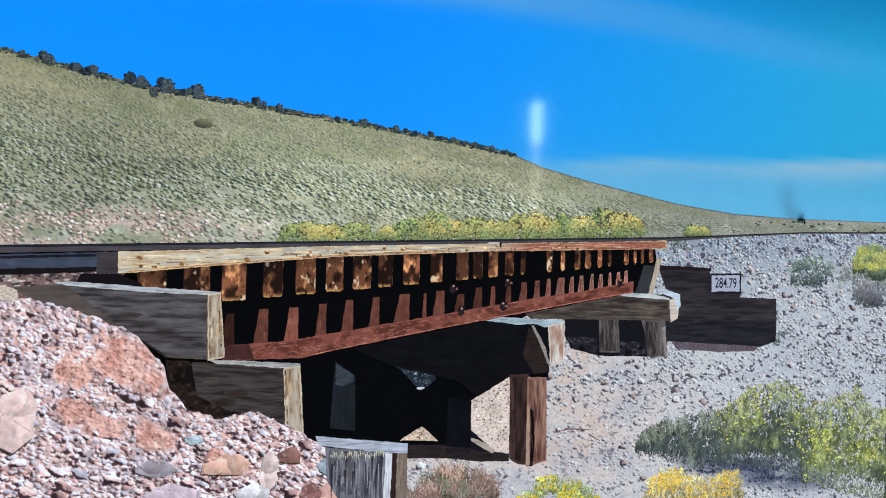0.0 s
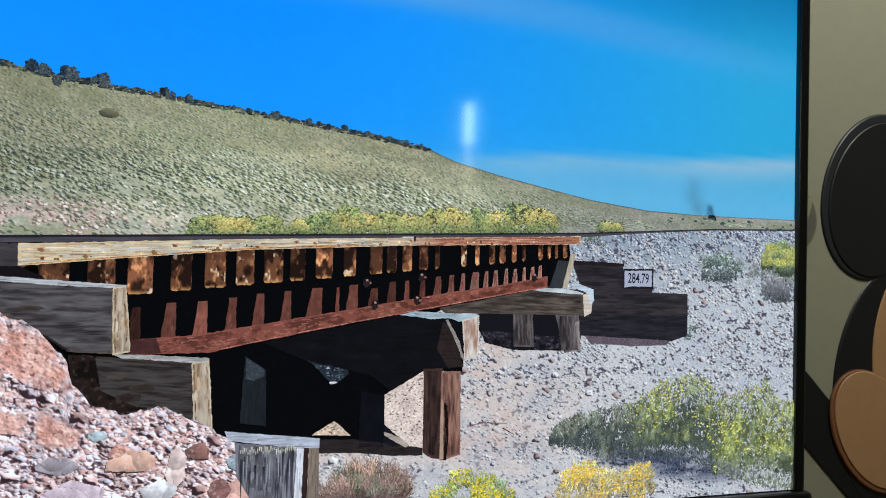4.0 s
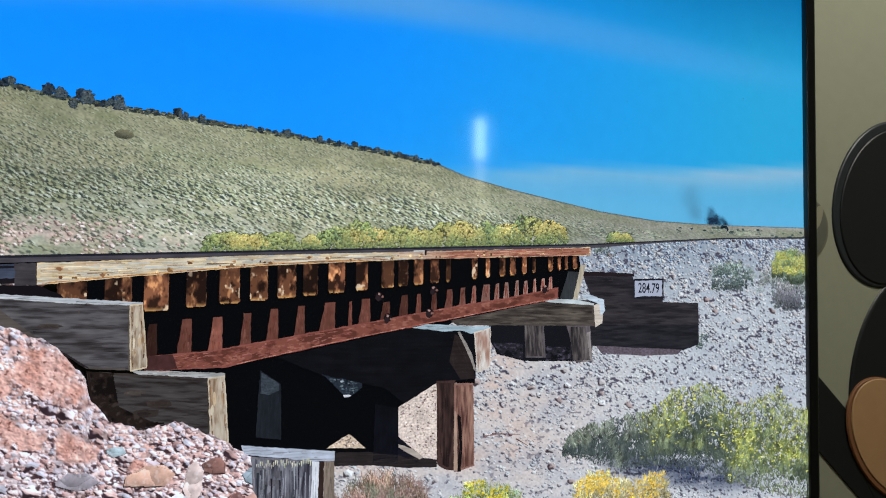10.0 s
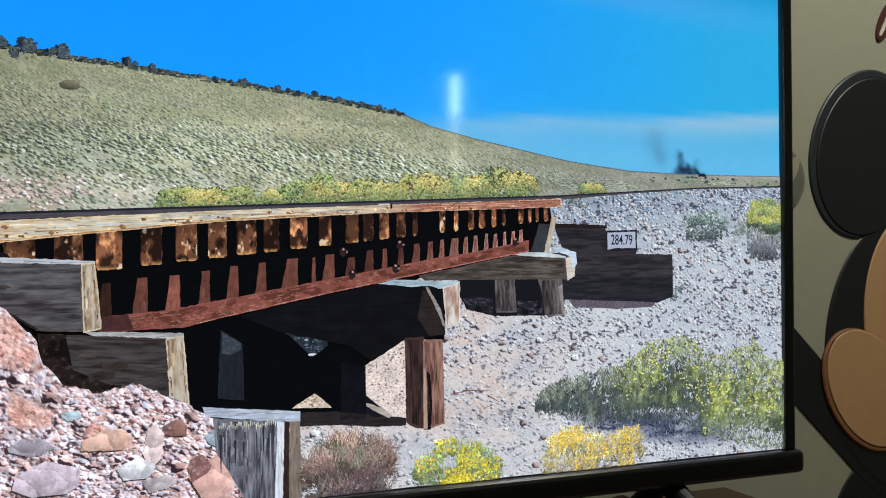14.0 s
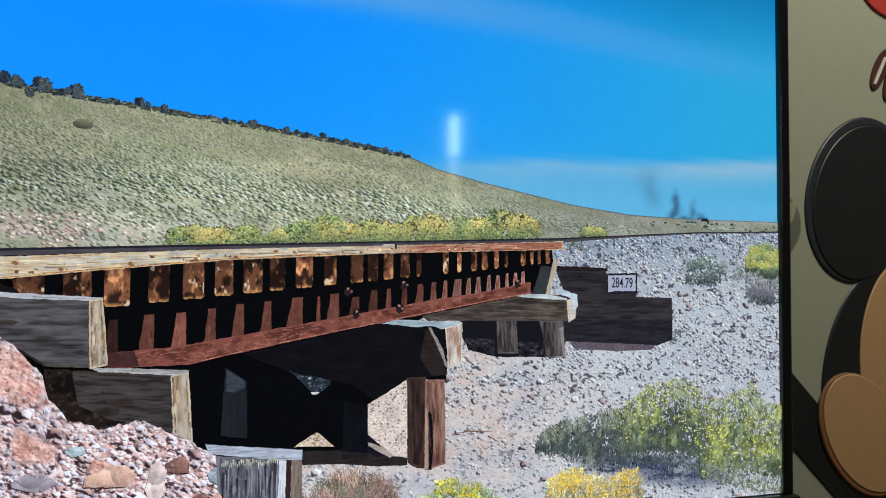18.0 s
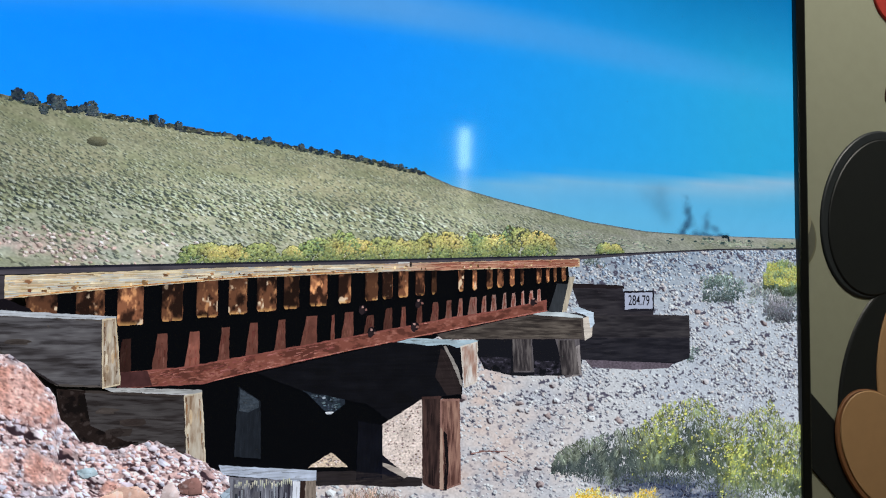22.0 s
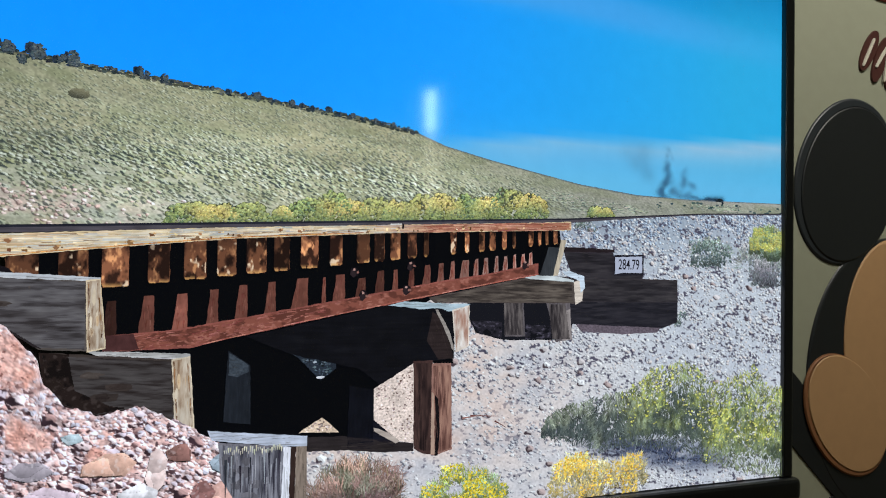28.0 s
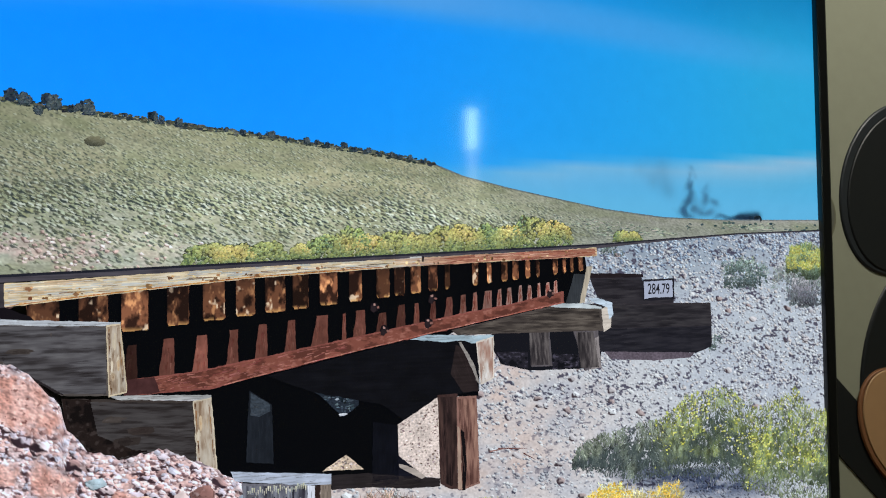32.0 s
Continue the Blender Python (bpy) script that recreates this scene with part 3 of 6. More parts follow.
def hill_colour(u, v):
    d = (v - ridge(u)) / np.maximum(rail(u) - ridge(u), 20)
    far = np.clip((u - 900) / 300, 0, 1)
    along = v - 0.14 * u
    c = mixed((152, 148, 118), (158, 155, 130), d * 2)
    c = mixed(c, (172, 172, 154), (d - 0.45) * 2.4)
    rocky = np.clip((d - 0.72) * 6, 0, 1) * np.clip((660 - u) / 200, 0, 1) * np.clip(cloudy(u, v * 2, 40, 5) * 2.4 - 0.5, 0, 1)
    c = mixed(c, (206, 180, 168), rocky)
    c = mixed(c, (152, 150, 136), far * 0.85)
    # Beige haze over the far plain, mixed into its colour.
    c = mixed(c, (166, 158, 150), 0.75 * np.clip((u - 1080) / 200, 0, 1) * np.clip(1 - d * 2.2, 0, 1))
    c = mixed(c, (172, 160, 124), 0.45 * np.clip(cloudy(u, along * 2.6, 110, 11) * 2 - 0.7, 0, 1) * (1 - far))
    c = mixed(c, (118, 122, 90), 0.5 * np.clip(cloudy(u, along * 4, 60, 12) * 2.4 - 1.1, 0, 1))
    belt = np.clip(1 - np.abs(d - 0.6 - 0.12 * (cloudy(u, v, 160, 15) - 0.5)) / 0.3, 0, 1)
    for size, seed, lo, hi, deep in ((4.4, 21, -1, 0.7, 0.7), (6.0, 31, 0.1, 0.95, 0.95), (8.5, 41, 0.35, 1.2, 1.0)):
        edge, r, h, g, lit = lumps(u, along * 1.25, size, seed, 0.6)
        where = np.clip((d - lo) * 6, 0, 1) * np.clip((hi - d) * 6, 0, 1) * (1 - 0.35 * far) * (1 - 0.75 * np.clip((u - 1080) / 160, 0, 1))
        here = np.clip((0.5 + 0.2 * g - r) * 8, 0, 1) * (h < 0.34 + 0.24 * belt + 1.0 * (cloudy(u, along * 3, 60, seed + 5) - 0.38)) * where
        leaf = palette([(168, 174, 148), (152, 156, 124), (184, 186, 168), (146, 146, 110), (138, 142, 114)], (g * 5.7) % 1)
        # Tufts are painted pale on the lit side and dark on the other.
        c = mixed(c, leaf * (1.04 + 0.1 * lit)[..., None], here * (lit > -0.05) * (0.5 + 0.45 * belt))
        c = mixed(c, palette([(72, 76, 64), (90, 90, 74), (60, 66, 62)], g), here * np.clip((0.1 - lit) * 8, 0, 1) * deep * (0.7 + 0.3 * belt))
    c = stones(c, u, v, 6, 51, 0.5 * rocky, [(214, 190, 180), (224, 204, 196), (196, 166, 154)], (112, 92, 84), 0.9)
    c = c * (1 + 0.14 * np.clip((u - 420) / 160, 0, 1) * np.clip((1200 - u) / 200, 0, 1) * np.clip(d * 3, 0.4, 1))[..., None]
    c = c * (1 + 0.16 * (cloudy(u, along * 3.5, 90, 62) - 0.5) + 0.22 * (noise(u, along * 1.6, 2.4, 61) - 0.5))[..., None]
    c = c * (1 - 0.24 * np.clip(1 - (v - ridge(u)) / 3.0, 0, 1) * np.clip((1420 - u) / 80, 0, 1))[..., None]
    return lin(c * (1.0, 1.0, 0.985))


sheet("pictured_sky", 0, SOFT, np.linspace(0, 1600, 161), lambda u: (0 * u, 0 * u + 470), sky_colour, "bright blue desert sky with thin cloud bands")
sheet("pictured_hill", 5, SOFT, np.r_[np.linspace(0, 240, 13), np.arange(241, 1601)], lambda u: (ridge(u), rail(u) + 6), hill_colour, "sage-covered hillside sloping to a far plain", 210)

# scrub on the far plain
scrub = Piece()
n = 700
u = rng.uniform(1100, 1600, n)
d = 0.35 + 0.6 * rng.uniform(0, 1, n)
v = ridge(u) + d * (rail(u) - ridge(u) - 3)
clump = ripple(u, v * 3, 30, 61) > 0.5
u, v, d = u[clump], v[clump], d[clump]
n = len(u)
scrub.blobs(u, v + 0.6, rng.uniform(1.5, 7, n) * d, rng.uniform(0.5, 1.3, n), pick([(112, 120, 104), (100, 108, 98), (126, 130, 108)], n, 6), 8)
scrub.blobs(u + rng.normal(0, 3, n), v - 0.6, rng.uniform(1.5, 6, n) * d, rng.uniform(0.4, 1.0, n), pick([(172, 176, 146), (178, 170, 152), (160, 168, 144)], n, 6), 8)
# Thin dark outline along the ridge, drawn for the television's edge sharpening.
u = rng.uniform(880, 1600, 500)
scrub.strokes(u, ridge(u) + 0.8, rng.uniform(4, 12, 500), rng.uniform(0.8, 1.6, 500), np.where(u < 1250, 0.19, 0.0), pick([(104, 112, 112), (90, 100, 104)], 500, 5))
u, v = rng.uniform(1330, 1600, 26), rng.uniform(452, 464, 26)
scrub.blobs(u, v, rng.uniform(1.5, 4.5, 26), rng.uniform(1, 2, 26), pick([(58, 78, 80), (76, 92, 84)], 26, 6), 7)
scrub.make("pictured_scrub", 6, BRUSH, "grey-green sage scrub scattered over the far plain, with a drawn dark ridge outline", kind="stuff")


def about(n):
    """Random offsets that stay close about nought."""
    return 1.25 * np.tanh(rng.normal(0, 1, n))


def bush(name, layer, cu, cv, ru, rv, tones, label, n=None, flowers=None, shade=(58, 62, 50), upright=0.0, material=LEAFY, bloom=0.3, dim=0.5, foot=None):
    """A loose uneven shrub: clumps of fine leaf sprays, coloured darker towards the foot, over an inside painted in
    shade, wisps at its outline, blossom on some clumps.
    """
    p = Piece()
    n = n or int(40 + ru * rv * 0.55)
    k = max(7, n // 70)
    a, r = rng.uniform(0, 2 * np.pi, k), np.sqrt(rng.uniform(0, 1, k)) * 0.88
    ku, kv = cu + ru * r * np.cos(a), np.minimum(cv + rv * r * np.sin(a), cv + rv * 0.62)
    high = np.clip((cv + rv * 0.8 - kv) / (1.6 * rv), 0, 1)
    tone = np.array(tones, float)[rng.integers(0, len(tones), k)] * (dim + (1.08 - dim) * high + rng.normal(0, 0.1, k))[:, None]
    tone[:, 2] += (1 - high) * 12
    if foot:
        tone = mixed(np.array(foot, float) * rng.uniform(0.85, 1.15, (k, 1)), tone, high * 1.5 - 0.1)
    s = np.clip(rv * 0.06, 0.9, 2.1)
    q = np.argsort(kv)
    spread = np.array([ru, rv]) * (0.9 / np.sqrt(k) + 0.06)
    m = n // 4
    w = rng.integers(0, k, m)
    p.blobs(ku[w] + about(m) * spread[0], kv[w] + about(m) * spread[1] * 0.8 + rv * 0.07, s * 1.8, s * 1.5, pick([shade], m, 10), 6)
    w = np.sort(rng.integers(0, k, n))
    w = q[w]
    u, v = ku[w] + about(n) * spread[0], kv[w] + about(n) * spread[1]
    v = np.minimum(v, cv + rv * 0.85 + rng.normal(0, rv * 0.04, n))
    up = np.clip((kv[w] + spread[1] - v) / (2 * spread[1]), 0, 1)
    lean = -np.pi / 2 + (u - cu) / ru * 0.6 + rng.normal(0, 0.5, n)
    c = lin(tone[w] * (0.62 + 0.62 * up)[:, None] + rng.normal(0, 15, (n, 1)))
    p.strokes(u, v, s * (2.0 + 2.6 * upright) * rng.uniform(0.5, 1.5, n), s * rng.uniform(0.45, 0.95, n), lean, c)
    m = n // 9
    wa = rng.uniform(np.pi * 0.95, np.pi * 2.05, m)
    p.strokes(cu + ru * np.cos(wa) * rng.uniform(0.8, 1.06, m), cv + rv * np.sin(wa) * rng.uniform(0.75, 1.04, m), s * rng.uniform(2, 6, m), s * 0.5, np.where(np.sin(wa) < -0.3, -np.pi / 2, wa) + rng.normal(0, 0.35, m), pick(tones, m, 18) * 0.8)
    if flowers:
        f = int(n * bloom)
        w = rng.integers(0, k, f * 2)
        w = w[(high[w] > 0.25) & (np.sin(w * 2.7) > -0.3)][:f]
        f = len(w)
        p.blobs(ku[w] + about(f) * spread[0] * 0.9, kv[w] - spread[1] * 0.35 + about(f) * spread[1] * 0.7, s * rng.uniform(0.6, 1.1, f), s * rng.uniform(0.5, 0.9, f), pick(flowers, f, 20), 5)
    return p.make(name, layer, material, label)


def juniper(cu, cv, size):
    """A squat dark tree: uneven crown of many small clumps, lighter on its sunny side."""
    p = Piece()
    n = int(60 + size * 9)
    lobes = rng.integers(2, 4)
    lu, lv, lr = rng.uniform(-0.7, 0.7, lobes) * size, -rng.uniform(0.1, 0.75, lobes) * size, rng.uniform(0.4, 0.75, lobes) * size
    w = rng.integers(0, lobes, n)
    a, r = rng.uniform(0, 2 * np.pi, n), np.sqrt(rng.uniform(0, 1, n))
    u, v = cu + lu[w] + lr[w] * r * np.cos(a), np.minimum(cv + lv[w] + lr[w] * r * np.sin(a), cv + 2)
    p.blobs(u, v, size * 0.17, size * 0.14, pick([(36, 48, 60), (48, 58, 64), (28, 38, 46)], n, 7), 5)
    m = n // 3
    right = u > cu - 0.1 * size
    p.blobs(u[right] + 0.5, v[right] - 0.3, size * 0.11, size * 0.1, pick([(70, 80, 84), (60, 70, 74), (84, 90, 86)], right.sum(), 7), 5)
    return p.make("pictured_juniper", 7, LEAFY, "dark juniper tree on the hill's skyline")


JUNIPERS = [(307, 12), (342, 10), (363, 12), (415, 14), (432, 9), (448, 15), (474, 9), (486, 14), (532, 5), (566, 12), (592, 8), (650, 5), (673, 6), (690, 4), (704, 8), (730, 4), (751, 7), (768, 6), (783, 6), (804, 7), (818, 5), (833, 6), (850, 5), (867, 6), (880, 5), (892, 6), (914, 5), (60, 9), (190, 11), (281, 7)]
for ju, js in JUNIPERS:
    juniper(ju, ridge(ju) + 2 + (9 if ju == 432 else 0), js * 0.86)
lone = Piece()
la, lr = rng.uniform(0, 2 * np.pi, 260), np.sqrt(rng.uniform(0, 1, 260))
lu, lv = 498 + 11 * lr * np.cos(la), 371 + 5.5 * lr * np.sin(la) * np.where(np.sin(la) > 0, 0.8, 1.1)
lo = np.argsort(-lv)
# Coloured lighter towards the upper right, where the sun falls, and darker below.
lone.blobs(lu[lo], lv[lo], 1.8, 1.4, lin(mixed((66, 66, 54), (128, 122, 94), np.clip((376 - lv[lo]) / 11 + 0.2 * (lu[lo] - 498) / 11, 0, 1)) + rng.normal(0, 7, (260, 1))), 6)
lone.make("pictured_shrub", 7, SOFT, "lone dark shrub on the hillside")
# Low scrub, packed dark so that it also paints the shade under the ridge.
brow = Piece()
bu = rng.uniform(0, 930, 1100)
brow.blobs(bu, ridge(bu) + rng.uniform(-1.5, 5, 1100), rng.uniform(1.2, 4.5, 1100), rng.uniform(0.8, 2.0, 1100), pick([(62, 68, 62), (92, 92, 74), (50, 58, 58)], 1100, 9), 6)
brow.make("pictured_brow_scrub_shade", 6.5, LEAFY, "dark low scrub and painted shade along the brow of the hill", kind="stuff")

def thicket(layer, cu, base, ru, high, gold, label, n=300, greens=((136, 154, 94), (158, 170, 102), (118, 138, 102), (170, 180, 116)), golds=((216, 194, 114), (202, 184, 102), (222, 198, 126), (190, 162, 98))):
    """A dense rounded bush: puffy leaf clumps, each painted in shade below and bright above, green at the foot, golden
    where it flowers.
    """
    p = Piece()
    a, r = rng.uniform(0, np.pi, n), rng.uniform(0, 1, n) ** 0.45
    lump = 0.94 + 0.05 * np.sin(a * rng.integers(4, 7) + rng.uniform(0, 6)) + rng.normal(0, 0.03, n)
    ru = ru * 1.2
    u, v = cu + ru * r * lump * np.cos(a), base - high * r * lump * np.sin(a)
    o = np.argsort(v)
    u, v = u[o], v[o]
    h = np.clip((base - v) / high, 0, 1)
    warm = np.clip(0.12 + 0.76 * gold + 1.1 * (ripple(u, v * 1.5, 13, int(cu)) - 0.5), 0, 1) * np.clip(h * 2.2, 0, 1)
    g, y = (np.array(c, float)[rng.integers(0, len(c), n)] for c in (greens, golds))
    tone = (g + (y - g) * warm[:, None]) * (0.72 + 0.32 * h)[:, None]
    s = rng.uniform(1.2, 2.6, n)
    k = n // 2
    p.blobs(cu + (u[:k] - cu) * 0.96, v[:k] + 1, 4.0, 3.0, pick([(58, 66, 50), (82, 86, 62), (104, 104, 72)], k, 8), 7)
    p.blobs(u - 0.7, v + s * 0.75, s * 1.1, s * 0.8, lin(tone * 0.58 + rng.normal(0, 5, (n, 1))), 6)
    p.blobs(u, v, s, s * 0.8, lin(tone + rng.normal(0, 9, (n, 1))), 6)
    p.blobs(u + s * 0.25, v - s * 0.35, s * 0.55, s * 0.42, lin(tone * 1.16 + rng.normal(0, 9, (n, 1))), 5)
    return p.make("pictured_rabbitbrush", layer, LEAFY, label)


for bu, base, br, bh, gold in ((630, 520, 30, 32, 0.35), (664, 520, 26, 31, 0.75), (702, 517, 26, 31, 0.4), (744, 508, 12, 18, 0.7), (776, 511, 28, 34, 0.1), (812, 510, 24, 46, 0.2), (834, 510, 30, 36, 0.85), (872, 506, 26, 36, 0.7), (906, 503, 26, 30, 0.2), (940, 502, 30, 38, 0.5), (972, 500, 28, 40, 0.75), (1010, 498, 28, 38, 0.3), (1040, 496, 30, 34, 0.6), (1078, 494, 34, 48, 0.15), (1112, 490, 26, 38, 0.5)):
    thicket(8, bu, base, br, bh, gold, "green and golden rabbitbrush beside the track")
for bu, base, br, bh in ((1224, 483, 13, 16), (1244, 482, 12, 14)):
    thicket(8, bu, base, br, bh, 0.5, "small golden rabbitbrush beside the track", n=160)

# ---- ground on the far side of the bridge ----
def ground_colour(u, v):
    below = v - rail(u)
    c = mixed((142, 147, 156), (204, 198, 198), below / 120)
    c = mixed(c, (220, 207, 204), (v - 640) / 160)
    warm = np.clip((1230 - u) / 200, 0, 1) * np.clip((v - 580) / 60, 0, 1) * np.clip((860 - v) / 60, 0, 1)
    c = mixed(c, (218, 198, 190), 0.55 * np.clip((1330 - u) / 200, 0, 1) * np.clip((v - 560) / 80, 0, 1))
    c = mixed(c, (222, 190, 176), warm * np.clip(cloudy(u, v * 1.5, 60, 22) * 1.8 - 0.35, 0, 1))
    c = mixed(c, (178, 174, 182), 0.55 * np.clip(cloudy(u, v * 1.8, 70, 21) * 2 - 0.7, 0, 1))
    c = mixed(c, (192, 190, 196), 0.4 * np.clip((u - 1250) / 250, 0, 1))
    c = c * (0.94 + 0.14 * noise(u, v * 1.3, 2.4, 23))[..., None]
    bank = np.clip(1 - below / 75, 0, 1) * np.clip((u - 1120) / 60, 0, 1)
    pale = [(212, 202, 198), (200, 193, 192), (218, 208, 202), (186, 178, 178), (206, 188, 180)]
    thin = 1 - 0.55 * np.clip((v - 700) / 60, 0, 1) * np.clip((1250 - u) / 80, 0, 1)
    patchy = np.clip(1.9 * cloudy(u - 0.6 * v, v * 1.9, 38, 24) - 0.5, 0, 1)
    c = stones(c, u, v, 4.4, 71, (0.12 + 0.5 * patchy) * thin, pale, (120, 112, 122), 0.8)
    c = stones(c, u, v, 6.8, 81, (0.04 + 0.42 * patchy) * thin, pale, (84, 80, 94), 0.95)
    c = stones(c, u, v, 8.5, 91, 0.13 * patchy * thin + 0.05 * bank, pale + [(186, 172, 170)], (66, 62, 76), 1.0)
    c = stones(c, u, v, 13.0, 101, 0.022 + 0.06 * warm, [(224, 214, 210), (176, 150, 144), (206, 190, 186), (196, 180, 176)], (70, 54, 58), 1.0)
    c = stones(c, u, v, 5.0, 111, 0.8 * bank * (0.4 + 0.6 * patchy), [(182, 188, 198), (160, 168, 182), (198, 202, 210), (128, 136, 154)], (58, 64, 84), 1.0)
    # Dark specks stand for the small shadows among the stones.
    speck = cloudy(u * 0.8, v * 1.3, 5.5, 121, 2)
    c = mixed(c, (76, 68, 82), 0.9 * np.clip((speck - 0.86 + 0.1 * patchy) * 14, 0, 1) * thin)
    # The shadow under the large shrub, darkened into the gravel colour.
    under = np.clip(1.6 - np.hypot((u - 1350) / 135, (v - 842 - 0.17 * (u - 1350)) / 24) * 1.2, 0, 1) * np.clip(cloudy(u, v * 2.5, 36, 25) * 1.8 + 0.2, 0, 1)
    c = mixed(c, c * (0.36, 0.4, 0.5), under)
    return lin(c * (0.958, 0.994, 0.99))


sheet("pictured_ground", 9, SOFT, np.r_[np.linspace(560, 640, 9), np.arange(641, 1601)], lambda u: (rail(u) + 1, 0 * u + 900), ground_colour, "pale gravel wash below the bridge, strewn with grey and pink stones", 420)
twigs = Piece()
twigs.strokes(np.array([1040.0, 1066, 1020]), np.array([772.0, 785, 772]), np.array([46.0, 22, 30]), 2.2, np.array([0.06, 0.5, -0.1]), tint((120, 74, 66), (96, 56, 50), (150, 110, 100)))
twigs.make("pictured_twig", 11, GRIT, "broken brown twigs lying on the gravel")

SAGE = [(132, 152, 136), (150, 166, 150), (116, 136, 122), (160, 168, 140)]
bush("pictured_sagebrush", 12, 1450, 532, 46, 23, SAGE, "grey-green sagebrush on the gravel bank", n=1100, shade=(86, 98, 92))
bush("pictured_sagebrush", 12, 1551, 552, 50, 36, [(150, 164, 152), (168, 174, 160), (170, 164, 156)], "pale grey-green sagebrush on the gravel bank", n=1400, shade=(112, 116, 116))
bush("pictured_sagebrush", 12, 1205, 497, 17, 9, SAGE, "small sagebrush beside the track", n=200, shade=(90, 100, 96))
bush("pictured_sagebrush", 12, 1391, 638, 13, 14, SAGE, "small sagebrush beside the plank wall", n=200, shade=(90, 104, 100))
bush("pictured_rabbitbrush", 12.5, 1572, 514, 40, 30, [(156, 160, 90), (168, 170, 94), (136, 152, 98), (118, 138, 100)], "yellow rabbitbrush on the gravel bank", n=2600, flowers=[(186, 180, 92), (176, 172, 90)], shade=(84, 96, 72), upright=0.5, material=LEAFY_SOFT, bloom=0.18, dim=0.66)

# ---- track ----
for dv, tone in ((0, (74, 68, 72)), (-0.7, (36, 36, 44))):
    h = 1.0 if dv == 0 else 0.3
    rail_bar = Piece().area([(0, 548 + dv), (270, 535 + dv), (679, 514 + dv), (1179, 488 + dv), (1431, 469.5 + dv), (1600, 462 + dv), (1600, 462 + 2 * h), (1431, 469.5 + 1.8 * h), (1302, 479 + 3 * h), (1179, 488 + 6 * h), (679, 514 + 7 * h), (270, 535 + 9 * h), (0, 548 + 12 * h)], tone, 0.05)
    rail_bar.make("pictured_rail" if dv == 0 else "pictured_rail_head", 13 - dv * 0.3, GRAIN, "dark steel rail along the track" if dv == 0 else "worn bright top of the rail")
near_rail = Piece()
near_rail.area([(0, 562), (270, 546), (384, 539), (384, 560), (270, 566), (0, 580)], (66, 72, 86))
near_rail.area([(0, 564), (270, 548), (384, 541), (384, 544), (270, 551), (0, 568)], (30, 28, 36))
near_rail.area([(0, 578), (270, 563), (384, 557), (384, 563), (270, 571), (0, 588)], (26, 22, 26))
near_rail.make("pictured_rail", 13.6, GRAIN, "dark steel rail at the near end of the bridge")
bed = Piece()
bed.area([(0, 560), (280, 552), (405, 560), (420, 590), (280, 600), (0, 610)], (120, 96, 90))
bu, bv = rng.uniform(0, 410, 500), rng.uniform(562, 592, 500)
bed.blobs(bu, bv, rng.uniform(1.5, 5, 500), rng.uniform(1, 3, 500), pick([(190, 170, 160), (90, 70, 66), (60, 50, 52), (150, 130, 126)], 500, 14))
bed.make("pictured_ballast", 12.6, GRIT, "brown ballast beside the near rail", kind="stuff")

# ---- bridge ----
tie_low = line([(426, 608), (1155, 526)])
guard_low = line([(300, 575), (403, 565), (505, 553), (679, 534), (897, 519), (1180, 505)])
guard_top = line([(377, 539), (402, 538), (679, 520), (1179, 493)])
web_low = line([(531, 653), (610, 647), (645, 643), (702, 631), (754, 623), (831, 608), (912, 591), (962, 584), (1041, 572), (1124, 555)])
flange_low = line([(531, 672), (631, 669), (680, 658), (754, 642), (831, 627), (912, 611), (962, 602), (1041, 587), (1124, 572)])
BLACK = (5, 6, 9)


STAINS = {m.name: (m, Piece()) for m in (GRAIN, UPRIGHT, RUST, GRIT, SOFT, STONE)}


def slab(name, layer, points, colour, label, material=GRAIN, marks=0, mark_colour=(90, 80, 70), angle=0.0):
    """One plank, post, plate or painted patch of shade of the bridge, with streaks of weathering along it."""
    p = Piece().area(points, colour)
    if marks:
        q = np.array(points, float)
        u, v = (rng.uniform(q[:, i].min(), q[:, i].max(), marks * 4) for i in (0, 1))
        centre = q.mean(0)
        keep = inside(centre + (q - centre) * 0.93, u, v)
        u, v = u[keep], v[keep]
        long, way = rng.uniform(5, 34, len(u)) * min(1, np.ptp(q, 0).max() / 120), angle + rng.normal(0, 0.06, len(u))
        ends = [inside(q, u + g * long / 2 * np.cos(way), v + g * long / 2 * np.sin(way)) for g in (-1, 1)]
        keep = ends[0] & ends[1]
        u, v, long, way = u[keep][:marks], v[keep][:marks], long[keep][:marks], way[keep][:marks]
        k = len(u)
        if marks >= 60:
            stain = STAINS[material.name][1]
            bu, bv = u[: marks // 5], v[: marks // 5]
            keep = inside(centre + (q - centre) * 0.72, bu, bv)
            bu, bv = bu[keep], bv[keep]
            wide, tall = (0.08 * np.ptp(q[:, 0]), 0.05 * np.ptp(q[:, 1])) if abs(math.cos(angle)) > 0.5 else (0.12 * np.ptp(q[:, 0]), 0.07 * np.ptp(q[:, 1]))
            stain.blobs(bu, bv, wide * rng.uniform(0.4, 1.2, len(bu)), tall * rng.uniform(0.4, 1.2, len(bu)), lin(np.array(colour) * rng.uniform(0.78, 1.12, (len(bu), 1)) * 0.85 + np.array(mark_colour) * 0.13), 8, layer=layer + 0.04)
        shades = np.array(colour) * rng.uniform(0.72, 1.14, (k, 1)) * 0.8 + np.array(mark_colour) * 0.2
        STAINS[material.name][1].strokes(u, v, long, rng.uniform(0.4, 1.3, k), way, lin(shades), layer=layer + 0.06)
    return p.make(name, layer, material, label)


